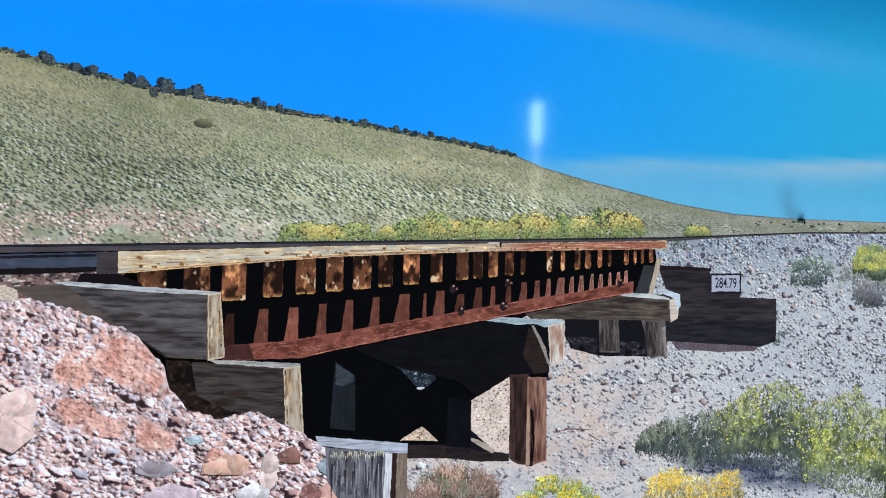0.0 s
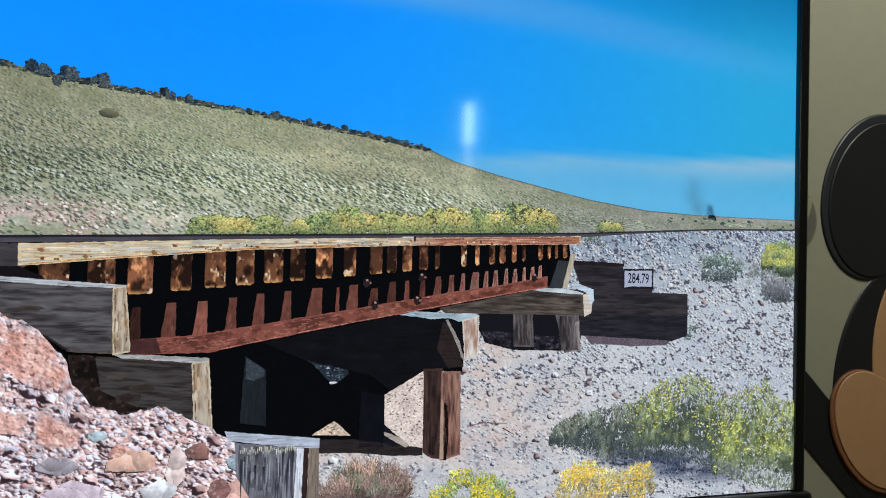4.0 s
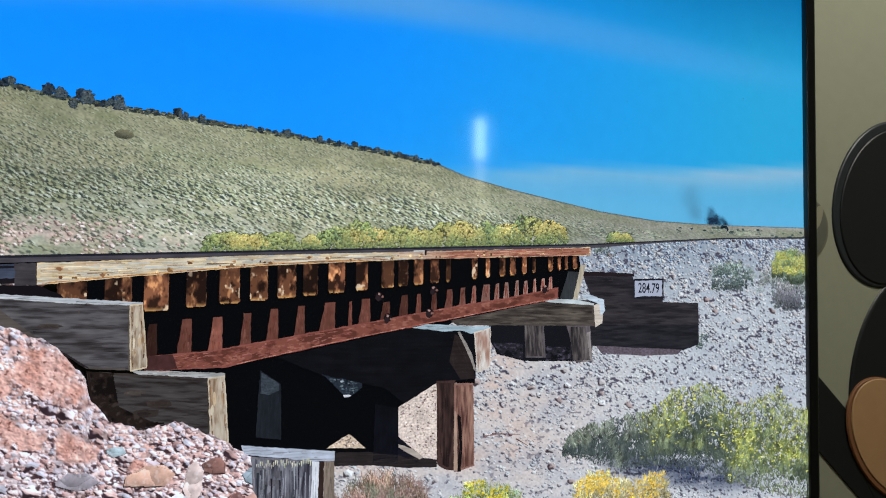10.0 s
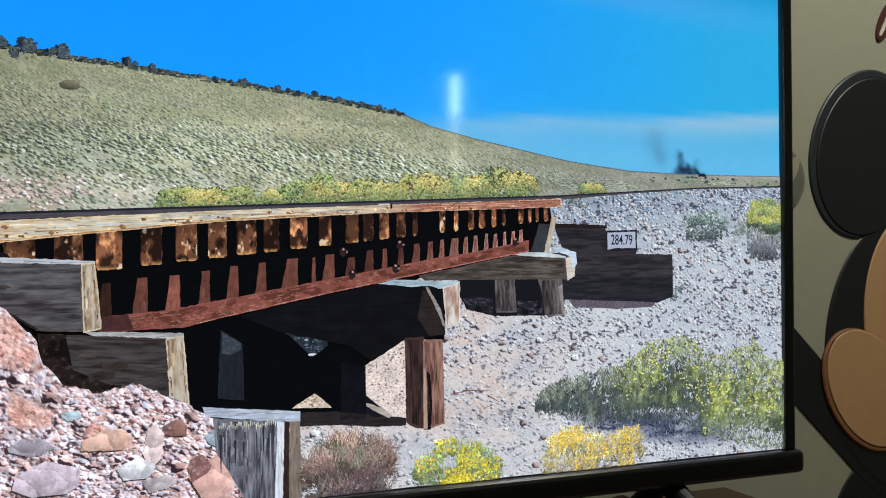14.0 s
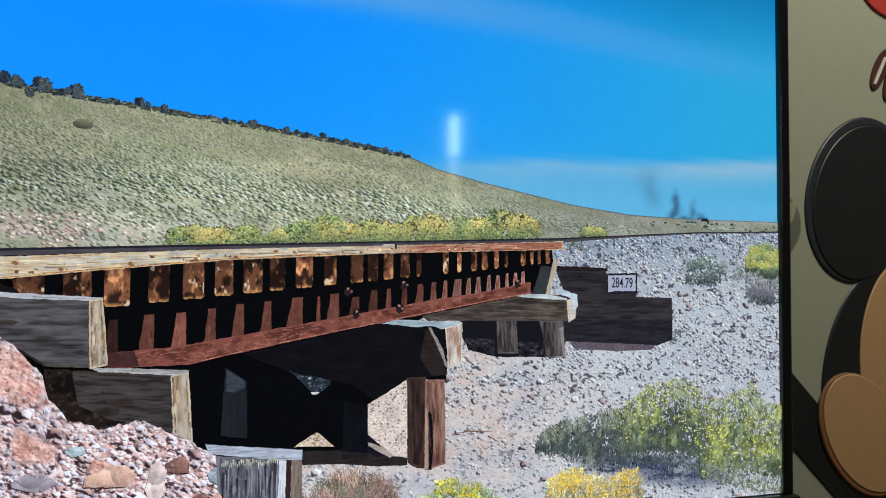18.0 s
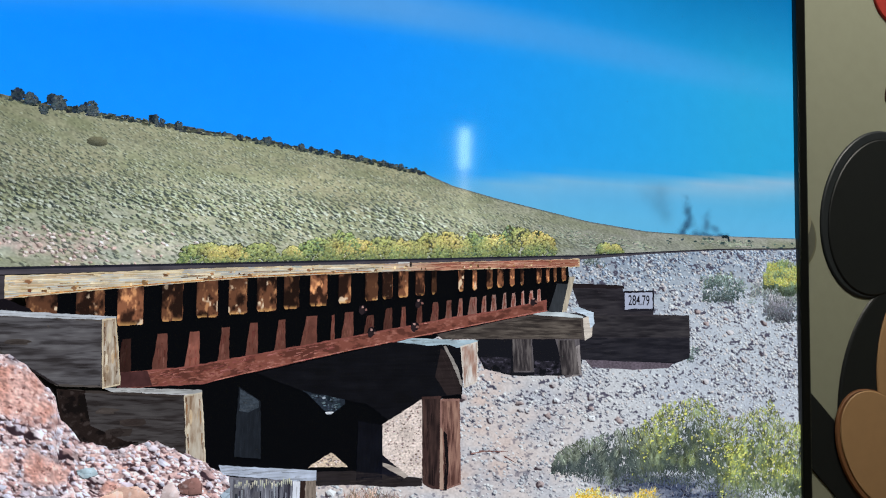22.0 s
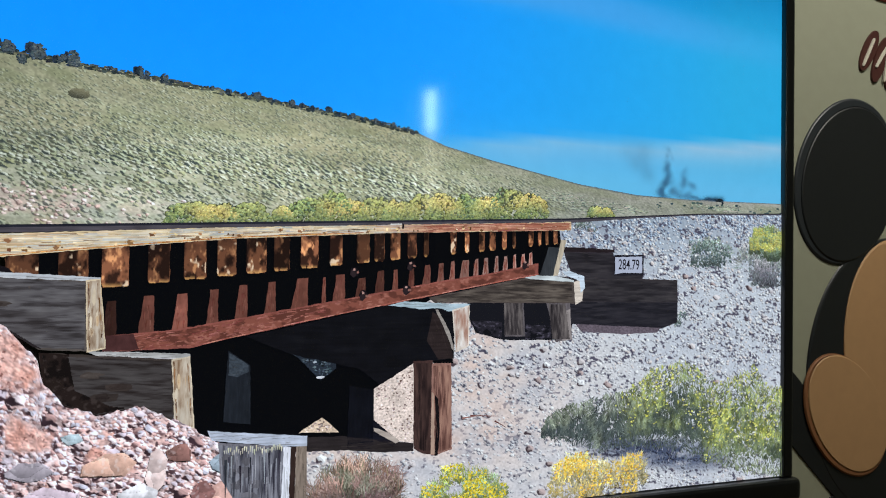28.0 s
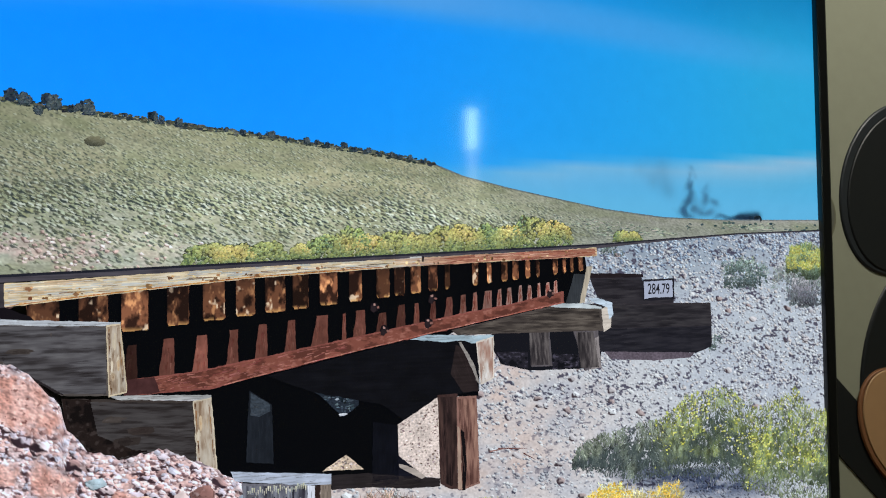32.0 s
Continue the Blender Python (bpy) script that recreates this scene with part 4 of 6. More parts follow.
# Shade under the deck and far cap, drawn as flat near-black fills.
slab("pictured_shadow_space", 14, [(440, 556), (505, 548), (679, 529), (897, 514), (1160, 501), (1165, 540), (1150, 575), (960, 606), (930, 620), (988, 622), (989, 697), (931, 695), (873, 728), (873, 769), (910, 800), (931, 812), (832, 806), (740, 803), (639, 800), (631, 678), (530, 672), (526, 590), (440, 600)], BLACK, "deep shade between and under the bridge timbers", SOFT)
slab("pictured_shadow_space", 14, [(940, 606), (1110, 576), (1190, 612), (1181, 667), (1069, 666), (1024, 655), (1010, 630), (1010, 612)], (22, 22, 27), "deep shade below the far bridge timbers", SOFT)
slab("pictured_abutment_plank", 15, [(1166, 533), (1255, 534), (1258, 541), (1312, 540), (1312, 576), (1186, 580)], (50, 44, 48), "dark weathered upper plank of the far abutment", GRAIN, 60)
slab("pictured_abutment_plank", 15, [(1150, 574), (1380, 576), (1381, 612), (1150, 611)], (54, 48, 49), "dark weathered middle plank of the far abutment", GRAIN, 70)
slab("pictured_abutment_plank", 15, [(1150, 608), (1381, 609), (1380, 643), (1349, 652), (1180, 644), (1150, 640)], (40, 38, 44), "dark weathered lower plank of the far abutment", GRAIN, 70)
# Gravel in the planks' shadow, its colour darkened; no plank stands here.
slab("pictured_abutment_plank", 15.3, [(1190, 644), (1349, 651), (1340, 658), (1270, 660), (1200, 655)], (98, 86, 92), "shaded gravel strip under the planks", GRIT)
slab("pictured_abutment_lip", 15.5, [(1166, 530), (1258, 531), (1260, 536), (1166, 537)], (36, 28, 30), "dark edge board on the far abutment", GRAIN)
for pts in ([(1068, 610), (1100, 610), (1104, 661), (1071, 661)], [(1138, 610), (1180, 612), (1184, 666), (1157, 669)]):
    slab("pictured_far_post", 16, pts, (92, 84, 84), "weathered grey timber post under the far cap", UPRIGHT, 40, (60, 54, 56), 1.55)
slab("pictured_far_post_lit", 16.3, [(1162, 628), (1180, 622), (1184, 666), (1168, 669)], (150, 138, 132), "sunlit side of the far post", UPRIGHT, 14, (90, 84, 80), 1.5)
slab("pictured_far_cap", 17, [(950, 606), (1110, 575), (1186, 580), (1189, 613), (960, 613)], (78, 68, 62), "weathered grey-brown far cap timber", GRAIN, 90)
slab("pictured_far_cap_top", 17.3, [(1100, 576), (1112, 573), (1150, 573), (1186, 579), (1186, 582), (1110, 578)], (196, 200, 196), "sun-bleached edge of the far cap timber", GRAIN)
slab("pictured_far_cap_end", 17.6, [(1186, 582), (1204, 575), (1201, 609), (1189, 615)], (206, 190, 172), "sunlit end of the far cap timber", GRAIN, 8)
slab("pictured_far_cap_splinter", 17.8, [(1166, 566), (1180, 566), (1204, 573), (1206, 590), (1198, 598), (1196, 580), (1170, 571)], (196, 206, 212), "bleached splintered corner of the far cap", GRAIN, 6)
slab("pictured_end_post", 17, [(1142, 531), (1166, 531), (1154, 573), (1126, 575)], (52, 54, 56), "dark timber at the bridge's far end", UPRIGHT, 14, (80, 80, 78), 1.8)
slab("pictured_end_batten", 17.4, [(1163, 520), (1172, 520), (1158, 572), (1150, 573)], (180, 164, 140), "pale batten at the bridge's far end", UPRIGHT, 6)

# sunlit ground seen under the bridge
def opening(points, colour, label, stones):
    p = Piece().area(points, colour)
    q = np.array(points, float)
    u, v = (rng.uniform(q[:, i].min() + 3, q[:, i].max() - 3, stones * 2) for i in (0, 1))
    centre = q.mean(0)
    k = inside(centre + (q - centre) * 0.94, u, v)
    u, v = u[k][:stones], v[k][:stones]
    p.blobs(u, v, rng.uniform(0.7, 2.2, len(u)), rng.uniform(0.6, 1.4, len(u)), pick([(120, 96, 88), (226, 206, 194), (150, 128, 118)], len(u), 12))
    return p.make("pictured_sunlit_gap", 18, GRIT, label)


opening([(872, 728), (929, 695), (933, 802), (909, 799), (873, 769)], (224, 202, 186), "sunlit gravel seen between the bridge posts", 190)
opening([(770, 780), (801, 762), (825, 782)], (214, 188, 160), "sunlit gravel seen under the bridge", 40)
opening([(759, 669), (819, 671), (819, 699), (798, 714), (761, 678)], (38, 44, 52), "dim rubble seen under the bridge", 0)
speck = Piece()
u, v = rng.uniform(762, 818, 140), rng.uniform(671, 708, 140)
k = v < 712 - np.abs(u - 800) * 0.85
speck.blobs(u[k], v[k], rng.uniform(0.8, 3, k.sum()), rng.uniform(0.6, 1.7, k.sum()), pick([(60, 70, 78), (92, 104, 110), (24, 28, 34)], k.sum(), 8))
speck.blobs(np.array([797.0, 790, 806]), np.array([710.0, 690, 684]), np.array([6.0, 3, 4]), np.array([2.6, 1.4, 1.2]), tint((206, 204, 204), (150, 156, 160), (130, 138, 142)))
speck.make("pictured_rubble", 18.4, GRIT, "dim grey rubble under the bridge", kind="stuff")
slab("pictured_back_post", 18, [(678, 673), (706, 692), (708, 766), (674, 761)], (30, 33, 38), "dim grey post under the bridge", UPRIGHT, 30, (50, 54, 60), 1.55)
slab("pictured_back_post", 18.2, [(680, 676), (704, 692), (704, 700), (690, 706), (679, 704)], (58, 64, 70), "worn pale top of the dim post", GRIT, 14)
slab("pictured_back_post", 18, [(838, 722), (872, 729), (873, 806), (836, 806)], (14, 15, 21), "dark post under the bridge", UPRIGHT, 12, (28, 30, 38), 1.57)
slab("pictured_brace", 18, [(873, 769), (909, 798), (900, 806), (862, 790)], (20, 20, 28), "dark diagonal brace under the bridge", GRAIN)
slab("pictured_brace_edge", 18.3, [(873, 779), (894, 787), (911, 799), (905, 801), (888, 792), (873, 784)], (176, 160, 146), "sunlit edge of the diagonal brace", GRAIN)
slab("pictured_sill", 18, [(780, 786), (832, 788), (931, 803), (931, 814), (880, 812), (832, 806), (782, 805)], (42, 36, 36), "dark sill timber between the posts", GRAIN, 30)

# Cap and post: shaded and sunlit sides of one timber get separate colours.
slab("pictured_cap", 19, [(700, 656), (912, 612), (990, 622), (990, 690), (931, 694), (880, 722), (850, 700), (760, 680)], (15, 15, 19), "shaded face of the near cap timber", GRAIN, 60, (28, 27, 29))
slab("pictured_cap_edge", 19.4, [(890, 617), (912, 611), (960, 613), (1013, 615), (1008, 622), (980, 625), (965, 620), (940, 622), (915, 619)], (164, 180, 184), "sun-bleached edge of the near cap timber", GRAIN, 24)
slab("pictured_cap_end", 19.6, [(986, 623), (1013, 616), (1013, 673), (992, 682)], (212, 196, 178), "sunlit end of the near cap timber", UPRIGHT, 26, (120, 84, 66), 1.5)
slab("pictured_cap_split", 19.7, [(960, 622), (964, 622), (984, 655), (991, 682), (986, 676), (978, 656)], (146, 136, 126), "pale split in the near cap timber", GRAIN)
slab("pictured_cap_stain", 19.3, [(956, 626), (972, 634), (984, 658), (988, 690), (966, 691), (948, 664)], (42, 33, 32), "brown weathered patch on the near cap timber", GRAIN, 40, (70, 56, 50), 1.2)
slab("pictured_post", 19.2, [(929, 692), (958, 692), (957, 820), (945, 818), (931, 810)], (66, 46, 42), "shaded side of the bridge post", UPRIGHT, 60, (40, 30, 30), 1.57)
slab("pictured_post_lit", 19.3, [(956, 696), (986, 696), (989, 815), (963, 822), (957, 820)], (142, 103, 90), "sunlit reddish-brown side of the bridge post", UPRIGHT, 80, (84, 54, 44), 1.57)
slab("pictured_post_crack", 19.5, [(962, 740), (967, 745), (970, 790), (968, 822), (963, 822), (964, 780)], (20, 16, 18), "dark crack down the bridge post", UPRIGHT)
slab("pictured_post_crack", 19.5, [(957, 735), (960, 737), (963, 820), (957, 820)], (170, 140, 120), "pale split edge of the bridge post", UPRIGHT)

# girder: shaded web, sunlit patches between the shadows of the ties, flange
flange_pts = [(531, 653), (610, 647), (702, 631), (831, 608), (962, 584), (1041, 572), (1124, 555), (1124, 572), (1041, 587), (962, 602), (831, 627), (680, 658), (631, 669), (531, 672)]
flange = Piece().area(flange_pts, (136, 77, 66))
u = rng.uniform(545, 1118, 900)
v = web_low(u) + 2 + rng.uniform(0, 1, 900) * (flange_low(u) - web_low(u) - 4)
STAINS[RUST.name][1].strokes(u, v, rng.uniform(3, 14, 900), rng.uniform(0.8, 2.2, 900), -0.19 + rng.normal(0, 0.1, 900), pick([(128, 70, 60), (148, 88, 76), (118, 64, 56), (160, 100, 86)], 900, 6), layer=20.6)
u = np.linspace(650, 1122, 90)
STAINS[RUST.name][1].strokes(u, flange_low(u) - 0.8, 6.5, 1.4, -0.19, pick([(196, 128, 108), (170, 100, 82)], 90, 10), layer=20.7)
slab("pictured_flange_shade", 20.8, [(531, 653), (565, 651), (572, 670), (531, 672)], (74, 44, 42), "shaded end of the girder flange", RUST)
flange.make("pictured_girder_flange", 20.5, RUST, "rusty red steel flange of the bridge girder")
STRIPS = [(533, 545, 613, 0.45), (574, 588, 606, 0.9), (613, 627, 603, 1.15), (653, 664, 598, 0.9), (688, 700, 592, 0.95), (725, 736, 588, 0.9), (761, 778, 583, 0.95), (798, 802, 581, 1.0), (815, 828, 577, 0.95), (846, 857, 581, 0.7), (873, 883, 571, 0.7), (897, 903, 569, 1.0), (920, 927, 567, 0.75), (942, 951, 562, 0.9), (964, 971, 559, 0.9), (982, 988, 556, 1.1), (999, 1010, 554, 1.0), (1019, 1025, 552, 1.1), (1034, 1041, 550, 1.0), (1052, 1057, 547, 1.0), (1066, 1072, 547, 1.15), (1082, 1086, 544, 1.2), (1095, 1101, 543, 1.25), (1108, 1113, 541, 1.3)]
for u0, u1, top, light in STRIPS:
    low, w = web_low((u0 + u1) / 2) + 3, u1 - u0
    p = Piece().area([(u0 + 0.18 * w, top), (u1, top - 1), (u1 + 1, low), (u0 - 0.3 * w, low + 1)], tuple(np.array((114, 68, 56)) * min(light, 1.3) + np.array((40, 52, 52)) * np.clip((u0 - 930) / 120, 0, 1)))
    k = 16
    STAINS[RUST.name][1].strokes(rng.uniform(u0 + 0.1 * w, u1 - 1, k), rng.uniform(top + 4, low - 4, k), rng.uniform(4, 12, k), rng.uniform(0.8, 2, k), 1.6 + rng.normal(0, 0.1, k), pick([(106 * light, 56 * light, 46 * light), (128 * light, 78 * light, 64 * light)], k, 5), layer=20.3)
    p.make("pictured_web_panel", 20.2, RUST, "sunlit rusty patch of the girder's web")
for bu, bv in ((855, 603), (917, 595), (1103, 557), (923, 562), (842, 572)):
    p = Piece()
    p.blobs(np.array([bu, bu - 2.0]), np.array([bv, bv + 3.0]), np.array([6.0, 4.0]), np.array([6.0, 5.0]), tint((24, 18, 22), (40, 30, 32)), 8, 0.2)
    p.blobs(np.array([bu - 1.0, bu + 4.0]), np.array([bv - 3.0, bv + 1]), 2.2, 1.8, tint((170, 130, 118), (140, 96, 84)), 6)
    p.make("pictured_bolt", 21, RUST, "dark rusty bolt head on the girder")

TIES = [(426, 460), (481, 513), (528, 558), (580, 605), (622, 648), (662, 685), (698, 723), (733, 753), (768, 791), (807, 824), (844, 862), (869, 883), (892, 906), (917, 930), (941, 948), (982, 990), (1004, 1010), (1026, 1035), (1043, 1052), (1063, 1070), (1080, 1085), (1107, 1114), (1123, 1128), (1135, 1140), (1149, 1156)]
for i, (u0, u1) in enumerate(TIES):
    light = (0.85, 0.95, 1.3, 0.95, 1.0, 0.95, 1.0, 0.85, 1.4, 1.05, 0.8, 1.1, 1.1, 1.35, 0.6)[i] if i < 15 else 1.15 + 0.25 * math.sin(i * 2.1)
    top, low = guard_low((u0 + u1) / 2) - 1, tie_low((u0 + u1) / 2)
    if i < 2:
        low = 590
    w = u1 - u0
    p = Piece().area([(u0, top + 1), (u1, top), (u1 + 0.5, low - 2), (u1 - 2, low), (u0 + 2, low + 1), (u0 + 0.5, low - 2)], tuple(np.array((128, 80, 54)) * light))
    q = np.array([(u0, top + 1), (u1, top), (u1 + 0.5, low - 2), (u1 - 2, low), (u0 + 2, low + 1), (u0 + 0.5, low - 2)])

    def shaded_end_grain(u, v):
        high = (v - top) / (low - top)
        c = mottled((40, 24, 18), (112, 70, 48), (186, 128, 84), 300 + i, 15.0 if w > 12 else 9.0, 1.7)(u, v) * light
        # Bright highlight patches painted over the rust, more of them low down.
        glint = cloudy(u, v / 1.6, 9, 340 + i, 3)
        c = mixed(c, (240, 208, 170), np.clip((glint + 0.22 * high - 0.93) * 7, 0, 0.9))
        # The guard timber's shadow on the upper part, mixed into the colour.
        c = mixed(c, (26, 16, 14), np.clip((0.34 - high) * 2.2 * cloudy(u, v, 9, 360 + i) + np.clip(0.12 - (u - u0) / w, 0, 1) * 3, 0, 0.85))
        return mixed(c, (222, 164, 96), 0.75 * np.clip((high - 0.9) * 10, 0, 1) * (noise(u, v, 4, 380 + i) > 0.35))
    weave(p, q, shaded_end_grain)
    p.make("pictured_tie", 21.5, SOFT, "rust-stained timber tie end, painted with the guard timber's shade")

guard = Piece()
guard.area([(402, 538), (679, 520), (1179, 493), (1180, 505), (897, 519), (679, 534), (505, 553), (403, 565)], (214, 188, 146))
u = rng.uniform(406, 1176, 1500)
long = np.minimum(rng.uniform(8, 40, 1500), 2 * np.minimum(u - 403, 1179 - u))
q = rng.uniform(0.04, 0.96, 1500)
v = guard_top(u) + q * (guard_low(u) - guard_top(u))
far = np.clip((u - 860) / 90, 0, 1)[:, None]
near = pick([(230, 208, 170), (212, 188, 150), (222, 202, 168), (192, 162, 124), (196, 190, 174), (218, 190, 148), (182, 178, 168)], 1500, 6)
red = pick([(164, 102, 80), (184, 124, 98), (140, 82, 64), (200, 152, 122)], 1500, 8)
order = np.argsort(-q)
STAINS[GRAIN.name][1].strokes(u, v, long, rng.uniform(0.6, 2.0, 1500), -0.062 + rng.normal(0, 0.012, 1500), near * (1 - far) + red * far, layer=22.1)
u = np.linspace(412, 850, 90)
STAINS[GRAIN.name][1].strokes(u, guard_low(u) - 1.6, 8, 1.8, -0.07, pick([(206, 142, 74), (176, 110, 56)], 90, 10), layer=22.2)
u = rng.uniform(420, 1160, 44)
STAINS[GRAIN.name][1].blobs(u, guard_low(u) - rng.uniform(2, 9, 44) * (1.4 - (u - 400) / 900), rng.uniform(1, 3, 44), rng.uniform(0.8, 2.2, 44), pick([(120, 80, 52), (232, 200, 146), (96, 66, 46), (170, 120, 76)], 44, 10), layer=22.3)
bolts = np.array([430.0, 480, 560, 585, 640, 690, 742, 800, 860, 905, 990, 1060, 1130])
bv = guard_top(bolts) + (guard_low(bolts) - guard_top(bolts)) * np.where(np.arange(13) % 3 == 0, 0.3, 0.72)
far = 1.25 - (bolts - 400) / 1100
# Each bolt is a dark blot with a painted highlight at its upper right.
STAINS[GRAIN.name][1].blobs(bolts - 1.5, bv + 1, 3.2 * far, 2.2 * far, pick([(120, 88, 62), (138, 98, 66)], 13, 6), 8, 0.45, layer=22.32)
STAINS[GRAIN.name][1].blobs(bolts + 1, bv - 0.6, 1.8 * far, 1.2 * far, pick([(222, 172, 116), (206, 156, 104), (236, 216, 184)], 13, 8), 7, 0.45, layer=22.34)
u = rng.uniform(470, 860, 26)
STAINS[GRAIN.name][1].strokes(u, guard_top(u) + (guard_low(u) - guard_top(u)) * rng.uniform(0.45, 0.8, 26), rng.uniform(14, 46, 26), rng.uniform(0.6, 1.2, 26), -0.062 + rng.normal(0, 0.03, 26), pick([(112, 84, 60), (92, 72, 58), (140, 100, 66)], 26, 6), layer=22.28)
guard.area([(891, 507), (908, 506), (908, 513), (892, 514)], (206, 200, 190))
guard.area([(908, 506), (911, 506), (911, 513), (908, 513)], (26, 22, 24))
guard.make("pictured_guard_timber", 22, GRAIN, "sun-bleached guard timber along the bridge deck")
slab("pictured_guard_end", 22, [(377, 539), (402, 538), (403, 565), (378, 566)], (64, 58, 60), "shaded end of the guard timber", GRAIN, 20)
slab("pictured_guard_shadow", 21.8, [(360, 566), (403, 565), (430, 576), (440, 590), (352, 584)], (22, 18, 22), "deep shade under the guard timber", SOFT)

# near retaining timbers: front faces coloured as shaded, top edges and ends as sunlit
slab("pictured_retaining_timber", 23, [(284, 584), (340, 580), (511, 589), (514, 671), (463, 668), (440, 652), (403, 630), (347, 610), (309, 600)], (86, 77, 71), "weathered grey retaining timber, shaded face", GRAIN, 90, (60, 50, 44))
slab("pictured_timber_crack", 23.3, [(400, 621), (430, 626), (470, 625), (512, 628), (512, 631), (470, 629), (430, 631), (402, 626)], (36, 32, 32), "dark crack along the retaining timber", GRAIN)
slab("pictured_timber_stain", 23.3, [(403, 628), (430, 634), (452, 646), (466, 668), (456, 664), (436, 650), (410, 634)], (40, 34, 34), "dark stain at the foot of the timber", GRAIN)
slab("pictured_timber_top", 23.4, [(330, 578), (345, 576), (527, 585), (527, 589), (440, 587), (345, 581)], (190, 190, 190), "sunlit top edge of the timber, painted pale", GRAIN, 30)
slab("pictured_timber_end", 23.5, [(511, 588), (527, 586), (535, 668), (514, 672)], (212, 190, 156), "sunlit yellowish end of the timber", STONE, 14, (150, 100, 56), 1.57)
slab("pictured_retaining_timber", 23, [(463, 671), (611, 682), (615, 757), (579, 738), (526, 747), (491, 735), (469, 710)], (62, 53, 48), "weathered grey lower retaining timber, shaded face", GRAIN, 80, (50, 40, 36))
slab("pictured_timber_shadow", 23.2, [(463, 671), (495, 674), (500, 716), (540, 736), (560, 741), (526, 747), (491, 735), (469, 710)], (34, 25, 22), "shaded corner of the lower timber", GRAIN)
slab("pictured_timber_top", 23.4, [(514, 671), (560, 672), (632, 676), (632, 681), (590, 680), (525, 676)], (176, 172, 166), "sunlit top edge of the lower timber, painted pale", GRAIN, 24)
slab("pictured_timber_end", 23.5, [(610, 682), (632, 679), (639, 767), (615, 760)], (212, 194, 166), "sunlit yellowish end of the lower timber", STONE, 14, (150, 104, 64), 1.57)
slab("pictured_log_end", 23.5, [(262, 584), (276, 582), (290, 588), (292, 600), (284, 609), (262, 609)], (206, 188, 168), "sunlit log end beside the track", GRIT, 10)

def patina(layer, quad, dark, count, tones, size, coat):
    """Irregular soft-edged stains spread over one timber face."""
    q = np.array(quad, float)
    u, v = (rng.uniform(q[:, i].min(), q[:, i].max(), count * 5) for i in (0, 1))
    centre = q.mean(0)
    k = inside(centre + (q - centre) * 0.78, u, v)
    u, v = u[k][:count], v[k][:count]
    c = len(u)
    for grow, mix in ((1.0, 0.35), (0.7, 0.65), (0.42, 1.0)):
        t = np.array(tones, float)[np.arange(c) % len(tones)]
        STAINS[coat.name][1].blobs(u, v, size[0] * grow * rng.uniform(0.6, 1.2, c), size[1] * grow * rng.uniform(0.6, 1.2, c), lin(mixed(np.broadcast_to(np.array(dark, float), t.shape), t, np.full(c, mix))), 11, 0.3, layer=layer)


patina(23.25, [(345, 582), (511, 590), (514, 668), (463, 665), (403, 628)], (86, 77, 71), 9, [(60, 50, 44), (100, 92, 86), (50, 42, 38)], (20, 5), GRAIN)
patina(23.25, [(500, 676), (611, 684), (614, 750), (560, 735), (510, 730)], (62, 53, 48), 10, [(42, 33, 30), (78, 69, 63), (34, 27, 25)], (15, 6), GRAIN)
for quad in ([(512, 589), (526, 588), (533, 667), (515, 670)], [(611, 684), (631, 681), (637, 764), (616, 758)]):
    patina(23.6, quad, (206, 184, 152), 13, [(168, 130, 94), (228, 212, 188), (186, 148, 108), (142, 110, 82), (222, 204, 176)], (2.2, 8), STONE)

for edge in ([(514, 592), (517, 668)], [(613, 688), (618, 756)], [(524, 590), (531, 664)], [(629, 684), (635, 758)]):
    (ua, va), (ub, vb) = edge
    k = rng.uniform(0, 1, 12)
    STAINS[STONE.name][1].strokes(ua + (ub - ua) * k, va + (vb - va) * k, rng.uniform(5, 16, 12), rng.uniform(0.7, 2.2, 12), 1.53 + rng.normal(0, 0.05, 12), pick([(120, 84, 56), (152, 108, 70), (96, 70, 54)], 12, 8), layer=23.7)

# Wood fibres and stains, in darker tones on shaded faces and paler on sunlit ones.
coat = Piece()
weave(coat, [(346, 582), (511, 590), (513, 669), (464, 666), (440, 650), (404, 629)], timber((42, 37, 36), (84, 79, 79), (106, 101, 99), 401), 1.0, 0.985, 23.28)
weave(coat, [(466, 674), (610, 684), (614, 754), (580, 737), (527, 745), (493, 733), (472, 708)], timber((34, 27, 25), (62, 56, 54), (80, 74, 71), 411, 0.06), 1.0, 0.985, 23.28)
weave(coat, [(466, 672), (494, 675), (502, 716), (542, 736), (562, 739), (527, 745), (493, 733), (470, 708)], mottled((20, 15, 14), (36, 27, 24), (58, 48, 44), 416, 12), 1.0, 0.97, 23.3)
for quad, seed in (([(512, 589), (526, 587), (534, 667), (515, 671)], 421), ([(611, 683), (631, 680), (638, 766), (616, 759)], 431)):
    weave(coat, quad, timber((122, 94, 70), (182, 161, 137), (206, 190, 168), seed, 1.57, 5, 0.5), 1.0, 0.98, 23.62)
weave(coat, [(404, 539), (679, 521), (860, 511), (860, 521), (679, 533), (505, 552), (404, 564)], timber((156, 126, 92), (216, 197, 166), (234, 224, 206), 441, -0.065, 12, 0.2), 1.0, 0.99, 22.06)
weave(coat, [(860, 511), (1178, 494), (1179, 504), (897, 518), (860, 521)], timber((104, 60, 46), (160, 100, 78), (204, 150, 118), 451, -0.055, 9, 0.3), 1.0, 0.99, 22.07)
